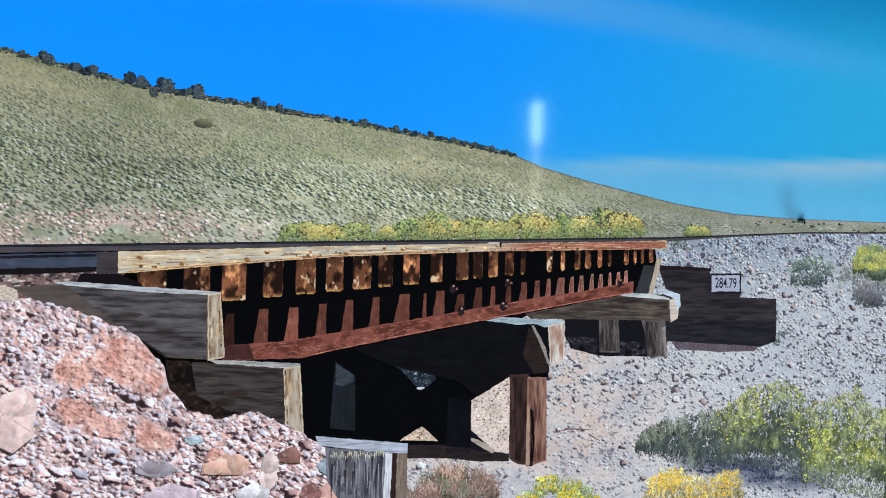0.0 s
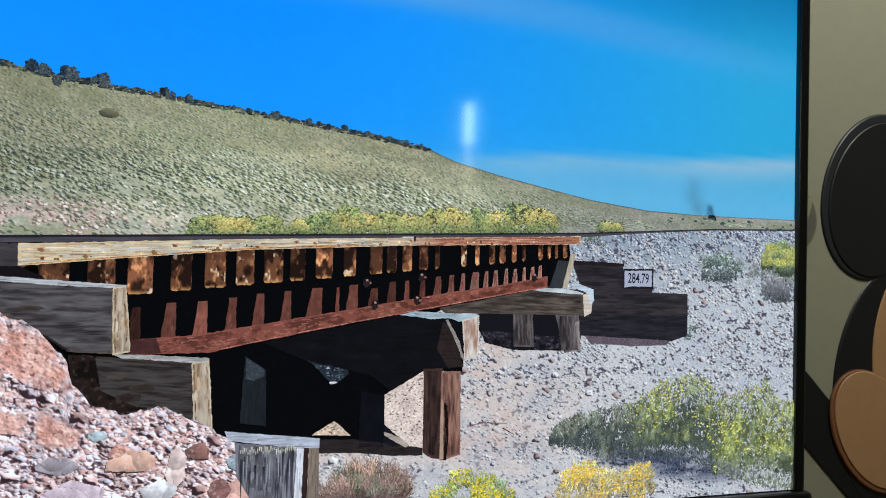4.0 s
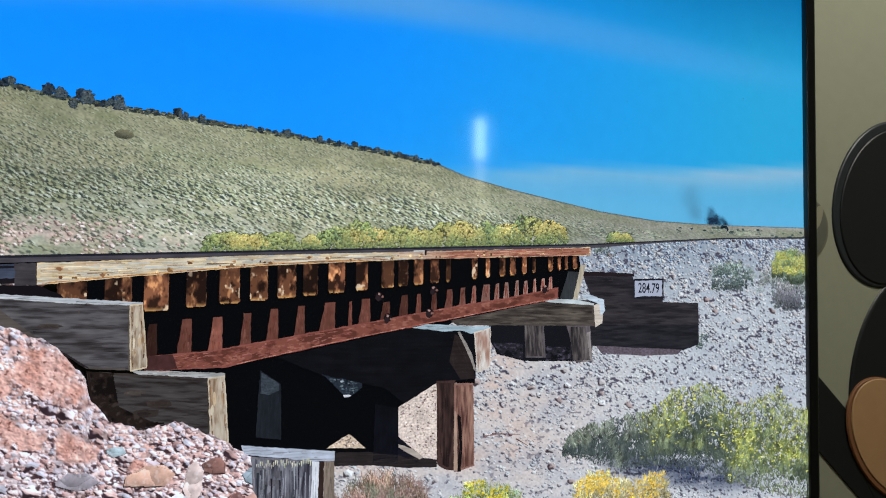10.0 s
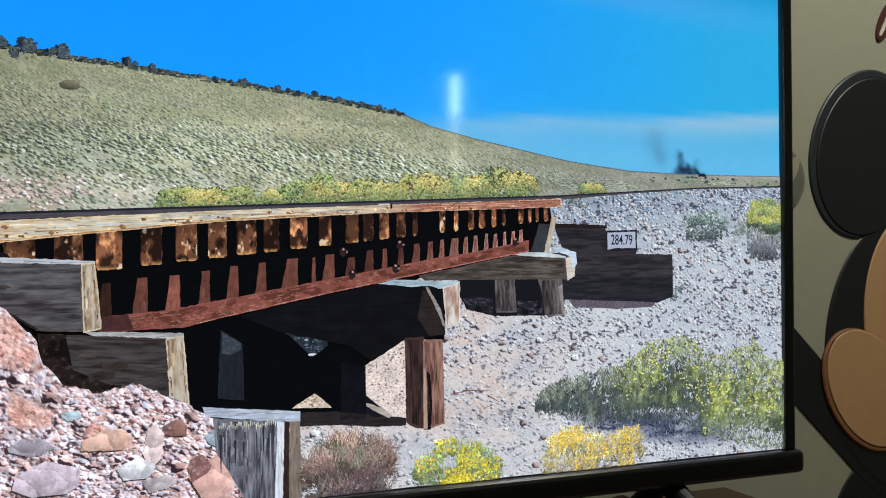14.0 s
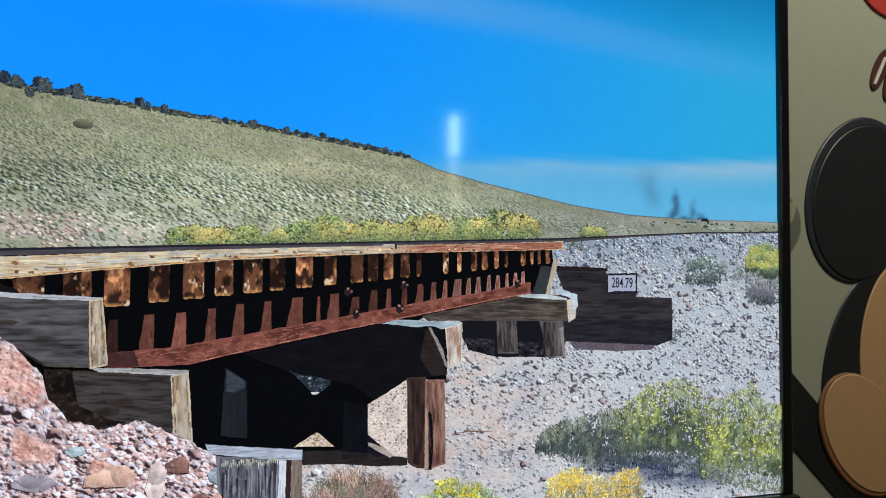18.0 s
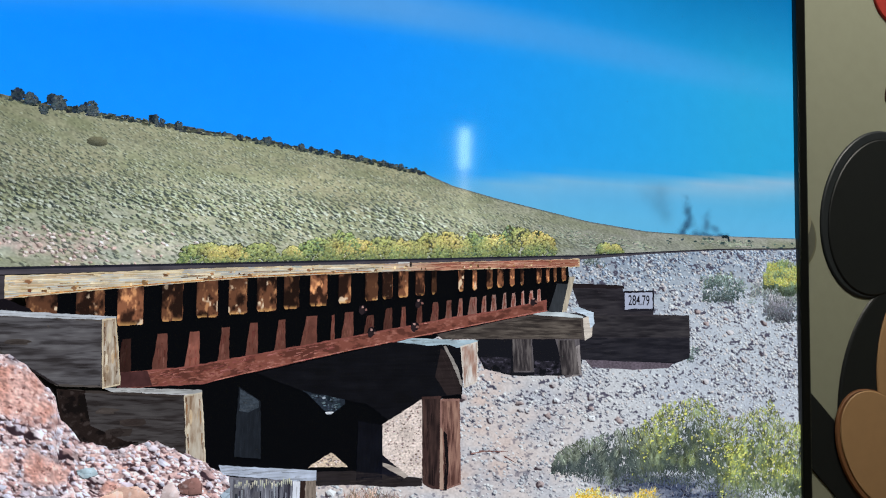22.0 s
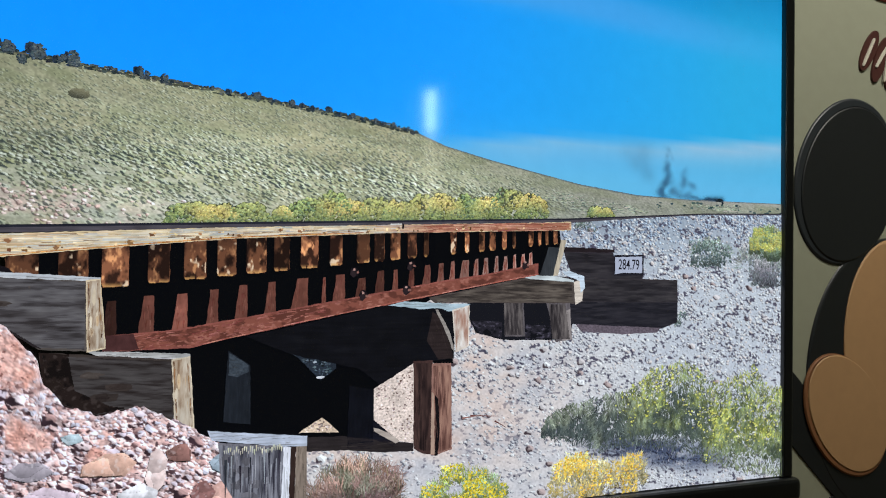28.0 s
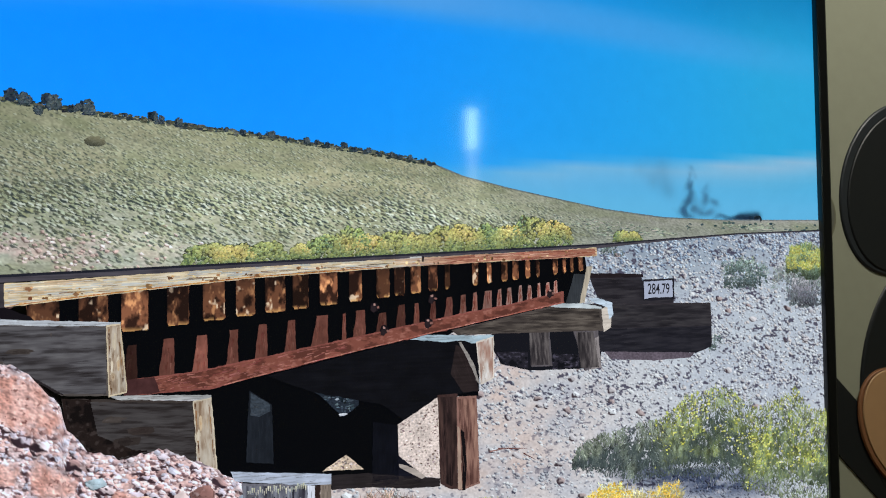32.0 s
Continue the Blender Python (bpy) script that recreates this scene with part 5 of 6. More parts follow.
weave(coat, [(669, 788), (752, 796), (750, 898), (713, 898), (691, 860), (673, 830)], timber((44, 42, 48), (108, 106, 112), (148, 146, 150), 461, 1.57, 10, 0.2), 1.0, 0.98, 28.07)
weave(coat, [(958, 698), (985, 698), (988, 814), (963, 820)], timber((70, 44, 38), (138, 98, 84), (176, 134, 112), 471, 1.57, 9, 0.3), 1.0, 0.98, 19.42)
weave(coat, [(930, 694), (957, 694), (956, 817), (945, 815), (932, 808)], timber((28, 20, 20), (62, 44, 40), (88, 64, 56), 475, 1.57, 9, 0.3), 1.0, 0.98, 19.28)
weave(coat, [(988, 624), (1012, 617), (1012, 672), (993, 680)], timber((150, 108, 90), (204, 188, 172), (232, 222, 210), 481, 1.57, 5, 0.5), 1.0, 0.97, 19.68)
weave(coat, [(1168, 538), (1255, 538), (1258, 544), (1311, 544), (1311, 575), (1188, 578)], timber((32, 29, 32), (47, 43, 46), (62, 57, 58), 491), 1.0, 0.985, 15.12)
weave(coat, [(1152, 576), (1379, 578), (1380, 611), (1152, 610)], timber((34, 31, 34), (50, 46, 48), (66, 61, 61), 495), 1.0, 0.99, 15.12)
weave(coat, [(1152, 611), (1380, 612), (1379, 642), (1349, 651), (1181, 643), (1152, 639)], timber((26, 25, 30), (38, 36, 41), (50, 47, 51), 499), 1.0, 0.99, 15.12)
weave(coat, [(955, 606), (1110, 578), (1184, 582), (1187, 612), (962, 612)], timber((40, 34, 32), (80, 70, 62), (116, 104, 92), 503), 1.0, 0.98, 17.12)
for quad, seed in (([(1068, 612), (1099, 612), (1101, 659), (1069, 659)], 511), ([(1142, 614), (1172, 614), (1181, 667), (1150, 667)], 515)):
    weave(coat, quad, timber((34, 30, 32), (78, 70, 68), (120, 110, 104), seed, 1.5, 7, 0.3), 1.0, 0.97, 16.4)
weave(coat, [(534, 655), (610, 649), (702, 633), (831, 610), (962, 586), (1041, 574), (1122, 557), (1122, 570), (1041, 585), (962, 600), (831, 625), (680, 656), (631, 667), (534, 670)], mottled((94, 52, 42), (130, 74, 60), (156, 98, 82), 521, 16, 0.5), 1.0, 0.99, 20.65)
# Uneven shade below the far cap, woven in colour over the dark fill.
weave(coat, [(1014, 636), (1066, 640), (1066, 663), (1030, 655)], mottled((18, 18, 22), (38, 35, 41), (74, 68, 78), 531, 10, 0.6), 1.0, 0.98, 14.1)
weave(coat, [(1104, 644), (1148, 646), (1148, 666), (1104, 665)], mottled((18, 18, 22), (40, 37, 43), (78, 72, 82), 535, 10, 0.6), 1.0, 0.98, 14.1)
coat.make("pictured_wear_and_shading", 15.1, SOFT, "fibres, stains, wear and painted light and shade on the bridge's wood and steel", kind="stuff")

# ---- near mound ----
mound_top = [(0, 596), (180, 604), (273, 602), (309, 598), (347, 608), (403, 628), (426, 638), (444, 659), (462, 680), (469, 708), (491, 733), (526, 745), (579, 737), (612, 754), (635, 766), (669, 785), (690, 827), (729, 857), (760, 900)]


ROCKS = [(468, 848, 44, 22, (206, 184, 190)), (541, 805, 28, 15, (230, 182, 158)), (597, 818, 15, 25, (238, 210, 200)), (622, 795, 15, 12, (146, 104, 94)), (577, 842, 24, 13, (236, 230, 228)), (672, 860, 30, 32, (226, 176, 160)), (726, 882, 24, 14, (222, 180, 172)), (292, 745, 34, 40, (234, 200, 190)), (650, 850, 14, 16, (140, 98, 92)), (672, 812, 12, 13, (168, 180, 188)), (455, 808, 24, 11, (170, 158, 162)), (500, 772, 12, 7, (176, 190, 192)), (600, 862, 20, 10, (186, 172, 168))]


def mound_colour(u, v):
    drop = v - mtop(u)
    lump = cloudy(u, v * 1.2, 46, 31)
    c = mixed((222, 190, 178), (208, 194, 192), cloudy(u, v * 1.4, 70, 33) * 2 - 0.6)
    c = mixed(c, (222, 170, 150), lump * 2 - 0.9)
    c = c * (0.84 + 0.32 * noise(u, v * 1.2, 2.6, 34))[..., None]
    earth = np.zeros(np.shape(u))
    for cu, cv, ru, rv in ((414, 676, 42, 26), (456, 768, 20, 15), (376, 742, 30, 14), (545, 800, 26, 13), (350, 690, 26, 16)):
        earth = np.maximum(earth, np.clip((1.25 - np.hypot((u - cu) / ru, (v - cv - 0.35 * (u - cu)) / rv) + 1.5 * (cloudy(u, v, 22, 35) - 0.5)) * 2.4, 0, 1))
    loose = np.clip(1 - 0.86 * earth, 0, 1)
    tones = [(240, 222, 216), (236, 204, 194), (230, 190, 178), (216, 202, 202), (200, 186, 188), (190, 186, 190), (188, 150, 140), (238, 214, 206)]
    near = np.clip((v - 640) / 200, 0, 1)
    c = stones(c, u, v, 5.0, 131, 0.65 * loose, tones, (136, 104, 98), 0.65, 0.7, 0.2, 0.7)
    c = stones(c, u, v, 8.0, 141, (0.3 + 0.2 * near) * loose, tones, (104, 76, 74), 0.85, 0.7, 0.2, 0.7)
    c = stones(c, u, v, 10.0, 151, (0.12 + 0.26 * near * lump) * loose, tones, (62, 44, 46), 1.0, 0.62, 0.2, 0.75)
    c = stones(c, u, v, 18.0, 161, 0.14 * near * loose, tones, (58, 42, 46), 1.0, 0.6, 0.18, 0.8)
    # Shade in the gaps between stones, mixed into the colour.
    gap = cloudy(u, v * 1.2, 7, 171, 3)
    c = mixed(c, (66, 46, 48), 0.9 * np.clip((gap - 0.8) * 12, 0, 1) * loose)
    # Relief light painted in, here and in the soil: slopes facing upper right brighten.
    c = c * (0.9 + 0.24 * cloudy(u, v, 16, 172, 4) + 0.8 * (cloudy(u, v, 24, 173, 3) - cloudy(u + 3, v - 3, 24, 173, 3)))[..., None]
    soil = mixed((232, 180, 160), (206, 146, 124), cloudy(u - v * 0.4, v * 0.7 + u * 0.5, 14, 36) * 1.8 - 0.5) * (0.9 + 0.2 * noise(u, v, 2.0, 37) + 1.1 * (cloudy(u, v * 1.3, 9, 40, 3) - cloudy(u + 1.2, v * 1.3 - 1.2, 9, 40, 3)))[..., None]
    c = mixed(c, soil, 0.85 * earth)
    c = mixed(c, (112, 70, 62), 0.85 * earth * np.clip((cloudy(u + v * 0.5, v, 3.6, 181, 2) - 0.86) * 14, 0, 1))
    crest = np.clip(1 - drop / 12, 0, 1) * (noise(u, v, 4, 38) > 0.45)
    c = mixed(c, (238, 226, 222), 0.4 * crest)
    return lin(c * (1.0, 0.99, 1.01))


mtop = line(mound_top)
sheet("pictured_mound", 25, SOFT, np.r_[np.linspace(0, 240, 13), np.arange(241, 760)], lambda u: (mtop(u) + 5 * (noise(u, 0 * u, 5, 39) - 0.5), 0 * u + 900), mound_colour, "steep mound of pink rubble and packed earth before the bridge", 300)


def rock(cu, cv, ru, rv, lit_tone, label):
    """An angular rock: shade under it, a broken outline, facets lit from the upper right, cracks and grit."""
    p = Piece()
    k = 7
    a = rng.uniform(0, 6.28) + (np.arange(k) + rng.uniform(-0.42, 0.42, k)) * 2 * np.pi / k
    r = rng.uniform(0.75, 1.25, k)
    ring = np.stack([cu + ru * np.cos(a) * r, cv + rv * np.sin(a) * r], -1)
    tone, seed = np.array(lit_tone, float), int(cu * 3 + cv)
    weave(p, ring + (-0.05 * ru, 0.1 * rv), lambda u, v: np.broadcast_to(tone * 0.28, (len(u), 3)) * (0.7 + 0.6 * noise(u, v, 3, seed))[:, None], 1.0, 0.99)

    def face(u, v):
        edge, _, h, g, lit = lumps(u, v, ru * 1.15, seed, rv / ru)
        c = tone * (0.94 + 0.22 * (h - 0.5) + 0.06 * lit + 0.12 * (cu - u) / -ru * 0.5 - 0.12 * (v - cv) / rv)[:, None]
        c = c * (0.88 + 0.24 * cloudy(u, v, 7, seed + 3, 4))[:, None]
        c = mixed(c, tone * 0.45, 0.4 * np.clip((0.035 - edge) * 40, 0, 1) * (noise(u, v, 8, seed + 5) > 0.45))
        return mixed(c, (250, 240, 236), 0.3 * np.clip(cloudy(u, v, 5, seed + 6, 2) * 4 - 2.9, 0, 1))
    weave(p, ring, face)
    return p.make("pictured_rock", 26.9, SOFT, label)


for cu, cv, ru, rv, tone in sorted(ROCKS, key=lambda r: r[1]):
    rock(cu, cv, ru, rv, tone, "angular rock lying on the mound")

# board set in the ground at the mound's foot
slab("pictured_board_face", 28, [(668, 786), (753, 795), (751, 900), (712, 900), (690, 860), (672, 830)], (112, 108, 112), "weathered grey board end with cracks", UPRIGHT, 90, (60, 58, 62), 1.57)
slab("pictured_board_top", 28.2, [(655, 771), (781, 784), (781, 797), (753, 796), (660, 783)], (176, 180, 190), "sun-bleached top of the board", GRAIN, 40)
slab("pictured_board_edge", 28.3, [(751, 796), (760, 797), (757, 900), (747, 900)], (214, 212, 214), "white sunlit edge of the board", UPRIGHT, 14, (170, 170, 170), 1.57)
slab("pictured_board_side", 28.1, [(760, 797), (767, 797), (766, 900), (758, 900)], (50, 36, 32), "dark side of the board", UPRIGHT, 10, (30, 22, 20), 1.57)
slab("pictured_board_side", 28.1, [(767, 797), (781, 794), (783, 900), (766, 900)], (128, 112, 98), "grey-brown side of the board", UPRIGHT, 36, (70, 60, 54), 1.57)
crack = Piece()
k = 12
cu = np.linspace(678, 745, k) + rng.normal(0, 2, k)
crack.strokes(cu, rng.uniform(812, 846, k), rng.uniform(20, 60, k), rng.uniform(1.4, 3.2, k), 1.57 + rng.normal(0, 0.02, k), pick([(40, 38, 46), (56, 54, 62)], k, 6))
crack.strokes(cu + 3, rng.uniform(815, 850, k), rng.uniform(15, 50, k), rng.uniform(0.8, 1.8, k), 1.57, pick([(150, 148, 152), (136, 134, 140)], k, 6))
crack.strokes(np.linspace(676, 748, 30), rng.uniform(795, 801, 30), rng.uniform(3, 8, 30), 2.0, 1.57, pick([(206, 200, 170), (180, 176, 160)], 30, 10))
crack.make("pictured_board_crack", 28.5, UPRIGHT, "dark cracks down the board end")

# ---- shrubs of the near ground ----
crown = line([(1130, 796), (1142, 778), (1160, 768), (1189, 761), (1249, 753), (1304, 738), (1332, 714), (1389, 704), (1434, 722), (1463, 740), (1490, 730), (1510, 722), (1537, 712), (1564, 746), (1600, 757)])
base_line = line([(1130, 806), (1189, 820), (1235, 834), (1282, 828), (1345, 834), (1403, 846), (1447, 866), (1508, 882), (1571, 896), (1600, 900)])
n = 26000
u = rng.uniform(1132, 1606, n)
h = 1 - rng.uniform(0, 1, n) ** 0.85
ragged = 9 * (cloudy(u, 0 * u, 13, 201) - 0.5) + 5 * (noise(u, 0 * u, 3.5, 202) - 0.5)
top, low = crown(u) + ragged, base_line(u) + 6 * (noise(u, 0 * u, 9, 203) - 0.5)
v = low - h * (low - top)
order = np.argsort(v + rng.normal(0, 9, n))
u, v, h, low = u[order], v[order], h[order], low[order]
clump = cloudy(u, v * 0.9, 30, 204)
fine = cloudy(u * 1.6, v, 9, 205, 3)
keep = (rng.uniform(0, 1, n) < (0.2 + 1.2 * clump) * np.clip(0.45 + (u - 1150) / 260, 0, 1)) & ~((h < 0.16) & (rng.uniform(0, 1, n) < 0.55))
u, v, h, clump, fine = u[keep], v[keep], h[keep], clump[keep], fine[keep]
n = len(u)
grey = np.clip((1330 - u + 40 * (clump - 0.5)) / 70, 0, 1)
bloom = np.clip(1.3 * (cloudy(u, v * 0.8, 30, 206) - 0.45) + 1.1 * (h - 0.3), 0, 0.85) * (1 - grey)
leaf = palette([(156, 164, 112), (172, 176, 116), (136, 150, 124), (176, 178, 146), (152, 162, 134)], rng.uniform(0, 1, n))
sage = palette([(150, 154, 146), (130, 134, 128), (174, 174, 168), (112, 116, 114)], rng.uniform(0, 1, n))
gold = palette([(206, 204, 100), (222, 210, 100), (192, 198, 112), (178, 188, 100)], rng.uniform(0, 1, n))
tone = mixed(mixed(leaf, sage, grey), gold, 0.75 * (rng.uniform(0, 1, n) < 1.25 * bloom)) * (0.82, 0.84, 0.74)
# Shade inside and low in the shrub, mixed into the leaf colours.
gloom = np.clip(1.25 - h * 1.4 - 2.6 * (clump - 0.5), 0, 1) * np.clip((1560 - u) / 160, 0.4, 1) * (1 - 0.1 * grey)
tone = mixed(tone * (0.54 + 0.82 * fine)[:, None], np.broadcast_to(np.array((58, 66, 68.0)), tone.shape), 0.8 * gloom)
twig = rng.uniform(0, 1, n) < 0.02
tone[twig] = (148, 154, 142) + rng.normal(0, 12, (twig.sum(), 1))
c = lin(tone + rng.normal(0, 10, (n, 1)))
long, wide = rng.uniform(2.5, 7.5, n), rng.uniform(0.8, 2.0, n)
lean = -np.pi / 2 + 0.5 * np.sin(u / 19) + rng.normal(0, 0.45, n)
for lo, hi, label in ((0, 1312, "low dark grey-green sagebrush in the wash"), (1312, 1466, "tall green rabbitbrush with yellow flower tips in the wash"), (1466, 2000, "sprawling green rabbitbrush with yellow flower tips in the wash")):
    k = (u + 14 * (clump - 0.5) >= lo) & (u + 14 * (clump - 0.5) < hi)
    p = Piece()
    # Darker blobs behind the leaves paint the shaded inside.
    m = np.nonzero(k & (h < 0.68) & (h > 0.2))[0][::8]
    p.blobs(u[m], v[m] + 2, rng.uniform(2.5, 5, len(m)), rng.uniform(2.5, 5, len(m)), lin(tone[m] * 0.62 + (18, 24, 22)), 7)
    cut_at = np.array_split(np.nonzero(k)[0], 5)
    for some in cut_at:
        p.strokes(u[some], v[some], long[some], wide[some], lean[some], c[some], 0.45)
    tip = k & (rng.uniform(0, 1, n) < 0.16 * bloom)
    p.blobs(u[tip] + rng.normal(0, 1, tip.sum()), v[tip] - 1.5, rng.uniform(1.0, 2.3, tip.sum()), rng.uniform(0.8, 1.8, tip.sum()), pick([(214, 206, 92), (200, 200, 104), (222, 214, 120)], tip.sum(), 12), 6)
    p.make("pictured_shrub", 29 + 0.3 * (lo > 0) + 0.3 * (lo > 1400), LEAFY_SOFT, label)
litter = Piece()
n = 220
u = 1360 + rng.normal(0, 90, n)
v = 850 + 0.14 * (u - 1360) + rng.normal(0, 12, n)
litter.strokes(u, v, rng.uniform(3, 9, n), rng.uniform(0.7, 1.6, n), rng.uniform(-2.2, -0.9, n), pick([(128, 128, 132), (84, 84, 100), (150, 148, 156), (104, 110, 100)], n, 10))
litter.make("pictured_dry_grass", 30, LEAFY, "dry grey grass at the shrub's foot", kind="stuff")
YELLOW = [(218, 192, 110), (204, 182, 110), (226, 204, 132), (192, 182, 132)]
bush("pictured_rabbitbrush", 31, 1208, 884, 56, 46, YELLOW, "bright yellow flowering rabbitbrush", n=1150, flowers=[(236, 196, 84), (226, 184, 76)], shade=(168, 156, 122), upright=0.4, bloom=0.45)
bush("pictured_rabbitbrush", 31, 1292, 880, 30, 38, YELLOW, "bright yellow flowering rabbitbrush", n=480, flowers=[(236, 196, 84), (226, 184, 76)], shade=(168, 156, 122), upright=0.4, bloom=0.45)
bush("pictured_rabbitbrush", 31, 1010, 890, 62, 52, [(150, 164, 92), (170, 178, 96), (186, 180, 78), (136, 156, 118)], "yellow-green rabbitbrush", n=2400, flowers=[(222, 196, 58), (206, 186, 62)], shade=(112, 120, 84), upright=0.6)
bush("pictured_dry_bush", 31, 848, 878, 68, 64, [(142, 112, 96), (124, 98, 86), (162, 134, 114), (116, 112, 90)], "dry reddish-brown twiggy bush", n=2600, shade=(100, 84, 74), upright=2.2)

# sign on the far planks
slab("pictured_sign", 32, [(1258, 543), (1308, 541), (1309, 566), (1258, 568)], (172, 174, 186), "white sign plate with black figures", SOFT)
slab("pictured_sign_edge", 31.8, [(1256, 540), (1311, 538), (1312, 570), (1256, 571)], (32, 30, 36), "dark frame of the sign plate", SOFT)
curve = bpy.data.curves.new("sign_figures", "FONT")
curve.body, curve.size, curve.align_x, curve.align_y = "284.79", 0.0105, "CENTER", "CENTER"
figures = bpy.data.objects.new("sign_figures_curve", curve)
scene.collection.objects.link(figures)
bpy.context.view_layer.update()
curve.offset = 0.0001
bpy.context.view_layer.update()
flat_figures = bpy.data.meshes.new_from_object(figures.evaluated_get(bpy.context.evaluated_depsgraph_get()))
bpy.data.objects.remove(figures)
flat_figures.attributes.new("Col", "FLOAT_COLOR", "CORNER").data.foreach_set("color", np.tile((0.012, 0.012, 0.018, 1.0), len(flat_figures.loops)))
flat_figures.materials.clear()
flat_figures.materials.append(SOFT)
text = new("pictured_sign_figures", flat_figures)
text.matrix_basis = pose(LEFT + 1283.5 * 0.953 / 1600, -36 * LAYER, TOP - 554.5 * 0.536 / 900, 90, 0, 0) @ Matrix.Diagonal((0.82, 1.25, 1, 1))
text.parent = screen

for coat, marks in STAINS.values():
    if marks.batches:
        marks.make("pictured_wear_and_shading", 0, coat, "weather streaks, rust stains and painted bolt highlights on the bridge", kind="stuff")

# ---- train and smoke, which move on the screen ----
def smoke(name, layer, label, puffs, tone, strength, seed, ragged=0.7):
    """Soft smoke about its own origin: puffs are (du, dv, radius u, radius v, density); it thins out to nothing at its rim."""
    q = np.array(puffs, float)
    lo, hi = (q[:, :2] - 2.3 * q[:, 2:4]).min(0), (q[:, :2] + 2.3 * q[:, 2:4]).max(0)
    us, vs = np.linspace(lo[0], hi[0], 70), np.linspace(lo[1], hi[1], 80)
    u, v = (x.ravel() for x in np.meshgrid(us, vs, indexing="ij"))
    size = q[:, 2:4].mean()
    wu = u + ragged * size * 1.2 * (ripple(u, v, size * 0.8, seed) - 0.5)
    wv = v + ragged * size * 1.2 * (ripple(u, v, size * 0.8, seed + 1) - 0.5)
    thick = sum(k * np.exp(-1.6 * (((wu - a) / c) ** 2 + ((wv - b) / d) ** 2)) for a, b, c, d, k in q)
    thick = thick * np.clip(1 + ragged * 1.5 * (ripple(u, v, size * 0.4, seed + 2) - 0.5), 0.1, 3)
    rim = np.minimum(np.minimum(u - lo[0], hi[0] - u) / (hi[0] - lo[0]), np.minimum(v - lo[1], hi[1] - v) / (hi[1] - lo[1]))
    alpha = np.clip(1 - np.exp(-strength * thick), 0, 1) * np.clip(rim * 14, 0, 1)
    co = np.stack([LEFT + u * 0.953 / 1600, np.full_like(u, -(layer + 2) * LAYER), TOP - v * 0.536 / 900], -1)
    i = (np.arange(69)[:, None] * 80 + np.arange(79)[None]).ravel()
    me = bpy.data.meshes.new(name)
    me.from_pydata(co, [], np.stack([i, i + 1, i + 81, i + 80], 1).tolist())
    shade = lin(np.array(tone, float) * (0.86 + 0.28 * ripple(u, v, size * 0.4, seed + 3))[:, None])
    me.attributes.new("Col", "FLOAT_COLOR", "POINT").data.foreach_set("color", np.c_[shade, alpha].ravel())
    me.materials.append(SMOKE)
    ob = new(name, me)
    ob.parent = screen
    return tagged(ob, label)


def on_screen(ob, rows):
    """Key a piece from rows of seconds and picture place."""
    walk(ob, [(t, Matrix.Translation((pu * 0.953 / 1600, 0, -pv * 0.536 / 900))) for t, pu, pv in rows])


engine = Piece()
engine.area([(-15, -3.2), (-9, -4.4), (-3, -4), (0, -1.5), (1, 2), (-0.5, 4.5), (-3, 5), (-3.5, 1.5), (-8, 0.5), (-15, 1)], (26, 36, 44), 0.2)
k = 26
engine.blobs(rng.uniform(-14, -3, k), rng.uniform(-3.6, 0, k), rng.uniform(1.2, 2.6, k), rng.uniform(0.8, 1.6, k), pick([(22, 32, 38), (36, 48, 56), (50, 64, 72)], k, 5))
train = engine.make("pictured_train", 7.6, SOFT, "dark steam train coming over the far plain", moves=True)
column = [(0, 0, 21, 32, 1.0), (8, 20, 16, 20, 1.0), (-4, -20, 20, 20, 0.7)]
plume = smoke("pictured_smoke_plume", 0.9, "thin dark smoke drifting over the plain", column, (66, 96, 116), 0.17, 101, 0.35)
plume_two = smoke("pictured_smoke_plume", 1.2, "thin dark smoke drifting over the plain", [(0, 0, 20, 26, 1.0), (9, 16, 16, 18, 0.8), (-14, -12, 18, 20, 0.6)], (74, 100, 116), 0.13, 111, 0.35)
wisp = smoke("pictured_smoke_wisp", 1.5, "faint wisp over the smoke curl", [(0, 0, 5, 9, 1.0), (-2, -11, 5, 8, 0.8), (0, -20, 7, 7, 0.6), (6, -12, 7, 9, 0.4)], (60, 90, 114), 0.42, 121)
curl = smoke("pictured_smoke_curl", 1.8, "dark curl of engine smoke", [(-4, -5, 11, 10, 1.3), (4, -16, 11, 9, 1.0), (10, -27, 9, 10, 1.0), (6, -38, 7, 9, 0.8), (3, 4, 14, 7, 1.0)], (38, 66, 92), 1.15, 133)
curl_two = smoke("pictured_smoke_curl", 2.2, "dark curl of engine smoke", [(-15, -4, 11, 9, 0.9), (-4, -12, 12, 10, 0.8), (0, -26, 9, 11, 0.75), (5, -38, 8, 8, 0.5), (17, -12, 10, 9, 0.8), (2, 4, 22, 7, 1.0)], (50, 78, 102), 0.8, 143)
bank = smoke("pictured_smoke_bank", 2.5, "low dark smoke trailing behind the train", [(0, 0, 13, 5, 1.0), (-18, 1, 14, 4.5, 0.9), (-36, 2, 16, 4, 0.8), (10, 1, 10, 4, 0.9)], (44, 70, 92), 0.9, 151, 0.6)
puff = smoke("pictured_smoke_puff", 3.6, "black smoke billowing from the engine", [(-15, -4, 9, 9, 1.4), (-6, -6, 7, 10, 1.2), (3, -3, 10, 8, 1.4), (12, 1, 7, 6, 1.2)], (22, 38, 56), 1.7, 163, 0.6)
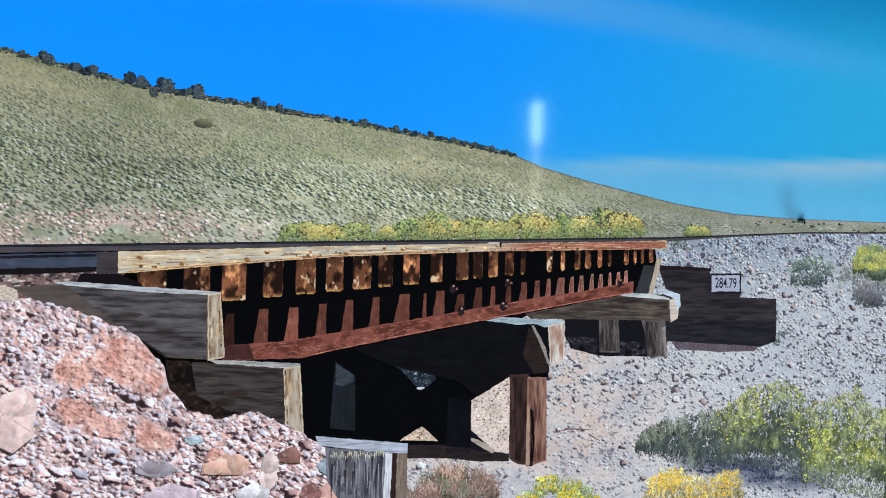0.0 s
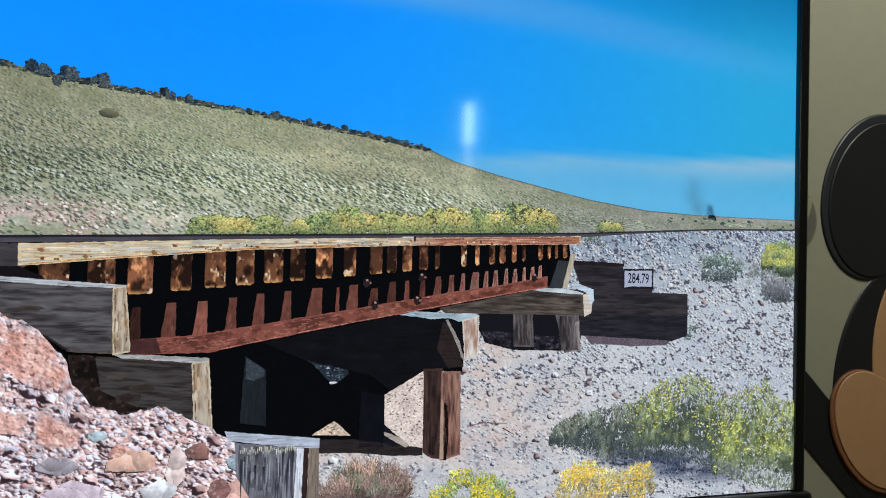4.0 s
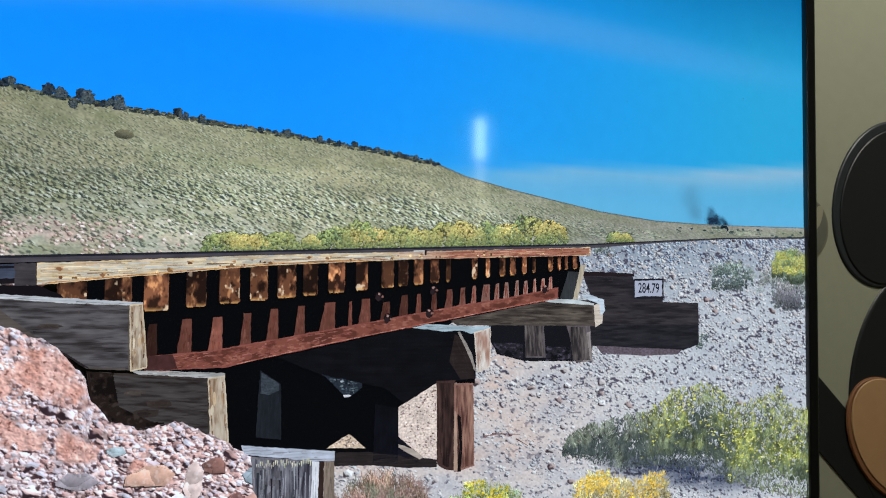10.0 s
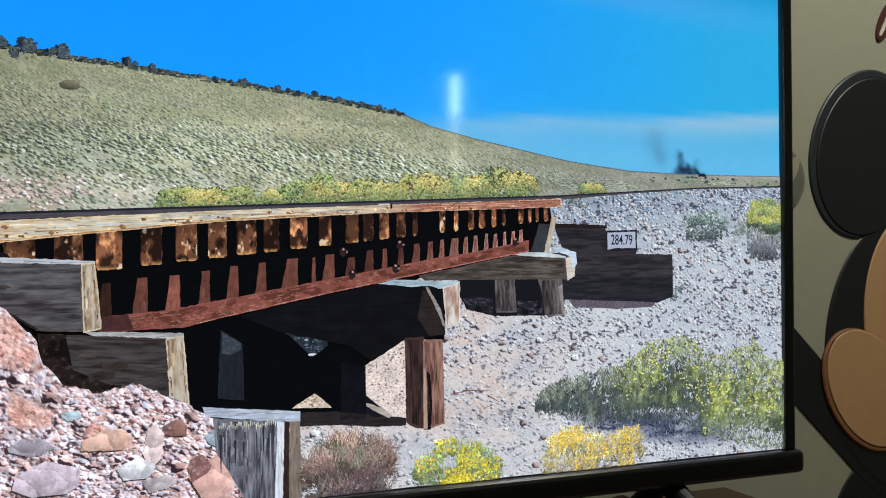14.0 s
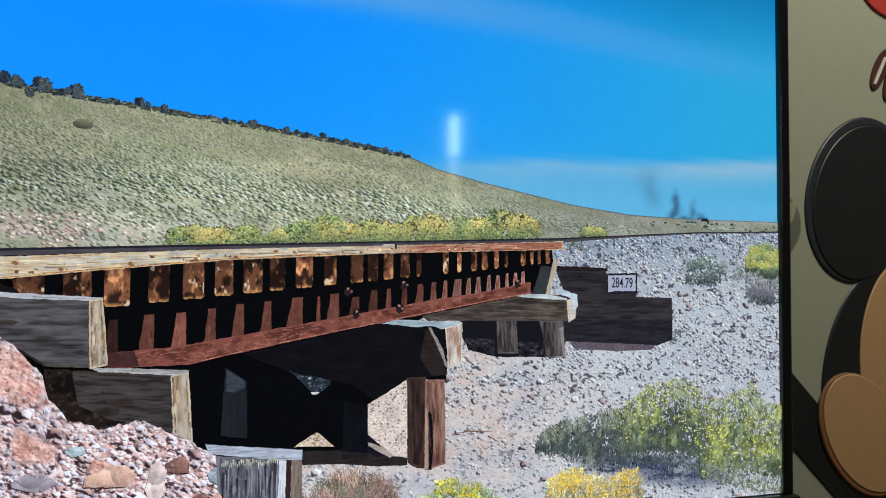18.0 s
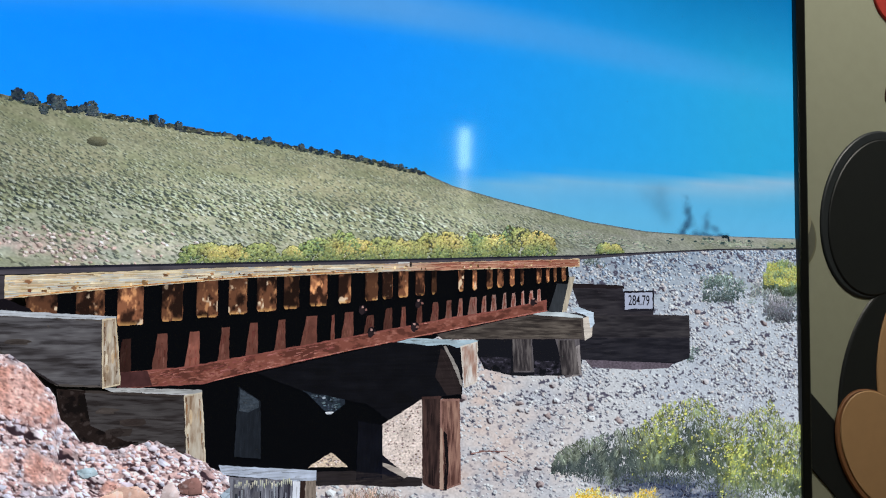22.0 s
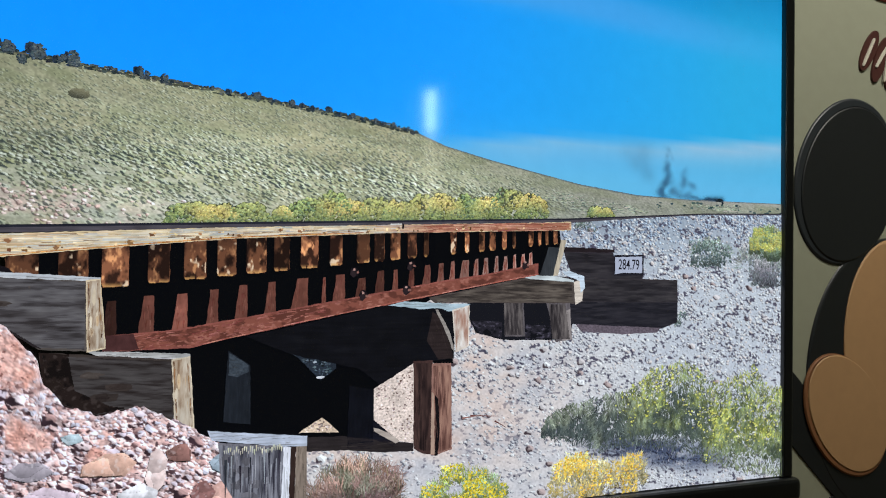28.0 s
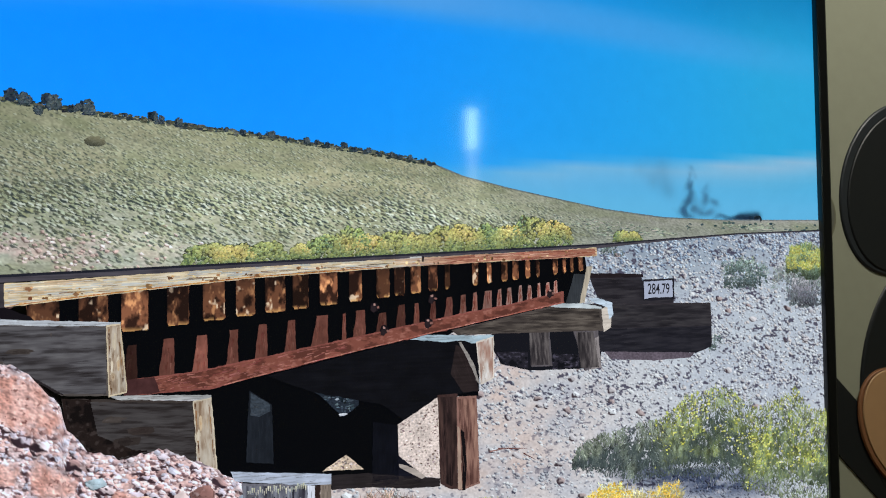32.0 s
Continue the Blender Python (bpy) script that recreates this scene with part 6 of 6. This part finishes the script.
mass = smoke("pictured_smoke_mass", 3.2, "thick black smoke lying along the train", [(0, 0, 12, 9, 1.6), (-14, 1, 12, 8, 1.6), (13, 1, 10, 8, 1.7), (-28, 3, 12, 6, 0.9), (-44, 5, 12, 5, 0.5), (2, 8, 26, 5, 1.2)], (24, 38, 54), 1.8, 171, 0.3)


def motions():
    on_screen(train, [(0, 1434, 451), (6, 1434, 451), (9, 1438, 452), (11, 1443, 453), (13, 1446, 451), (16, 1451, 450), (20, 1458, 450), (24, 1464, 450), (28, 1473, 448), (32, 1483, 445)])
    on_screen(plume, [(0, 1403, 424), (3, 1396, 420), (6, 1385, 419), (9, 1376, 416), (11, 1369, 415), (13, 1361, 411), (18, 1344, 404), (25, 1326, 399), (32, 1304, 388)])
    on_screen(plume_two, [(0, 1410, 434), (3, 1402, 428), (6, 1388, 424), (9, 1376, 418), (11, 1366, 416), (13, 1354, 408), (18, 1332, 396), (25, 1304, 390), (32, 1276, 380)])
    on_screen(wisp, [(0, 1425, 470), (6, 1415, 450), (9, 1407, 446), (13, 1399, 440), (18, 1388, 424), (23, 1374, 406), (25, 1369, 399), (28, 1360, 392), (32, 1350, 390)])
    on_screen(curl, [(0, 1420, 486), (3, 1418, 480), (6, 1411, 474), (9, 1402, 470), (11, 1399, 466), (13, 1393, 461), (18, 1382, 457), (20, 1379, 454), (23, 1370, 448), (25, 1362, 444), (28, 1352, 441), (32, 1340, 438)])
    on_screen(curl_two, [(0, 1450, 500), (9, 1446, 492), (12, 1434, 474), (16, 1426, 461), (20, 1422, 454), (25, 1408, 446), (28, 1394, 440), (32, 1378, 436)])
    on_screen(bank, [(0, 1424, 462), (9, 1424, 458), (12, 1428, 452), (16, 1436, 448), (20, 1442, 447), (25, 1449, 446), (28, 1446, 445), (32, 1440, 443)])
    on_screen(puff, [(0, 1421, 476), (3, 1420, 474), (5.5, 1420, 462), (7, 1421, 453), (8, 1422, 450), (9, 1423, 447), (11, 1421, 446), (13, 1418, 446), (14, 1418, 447), (16, 1424, 455), (18, 1441, 464), (20, 1443, 470), (32, 1460, 470)])
    on_screen(mass, [(0, 1440, 474), (20, 1446, 472), (25, 1452, 461), (28, 1455, 450), (30, 1459, 447), (32, 1461, 444)])


motions()
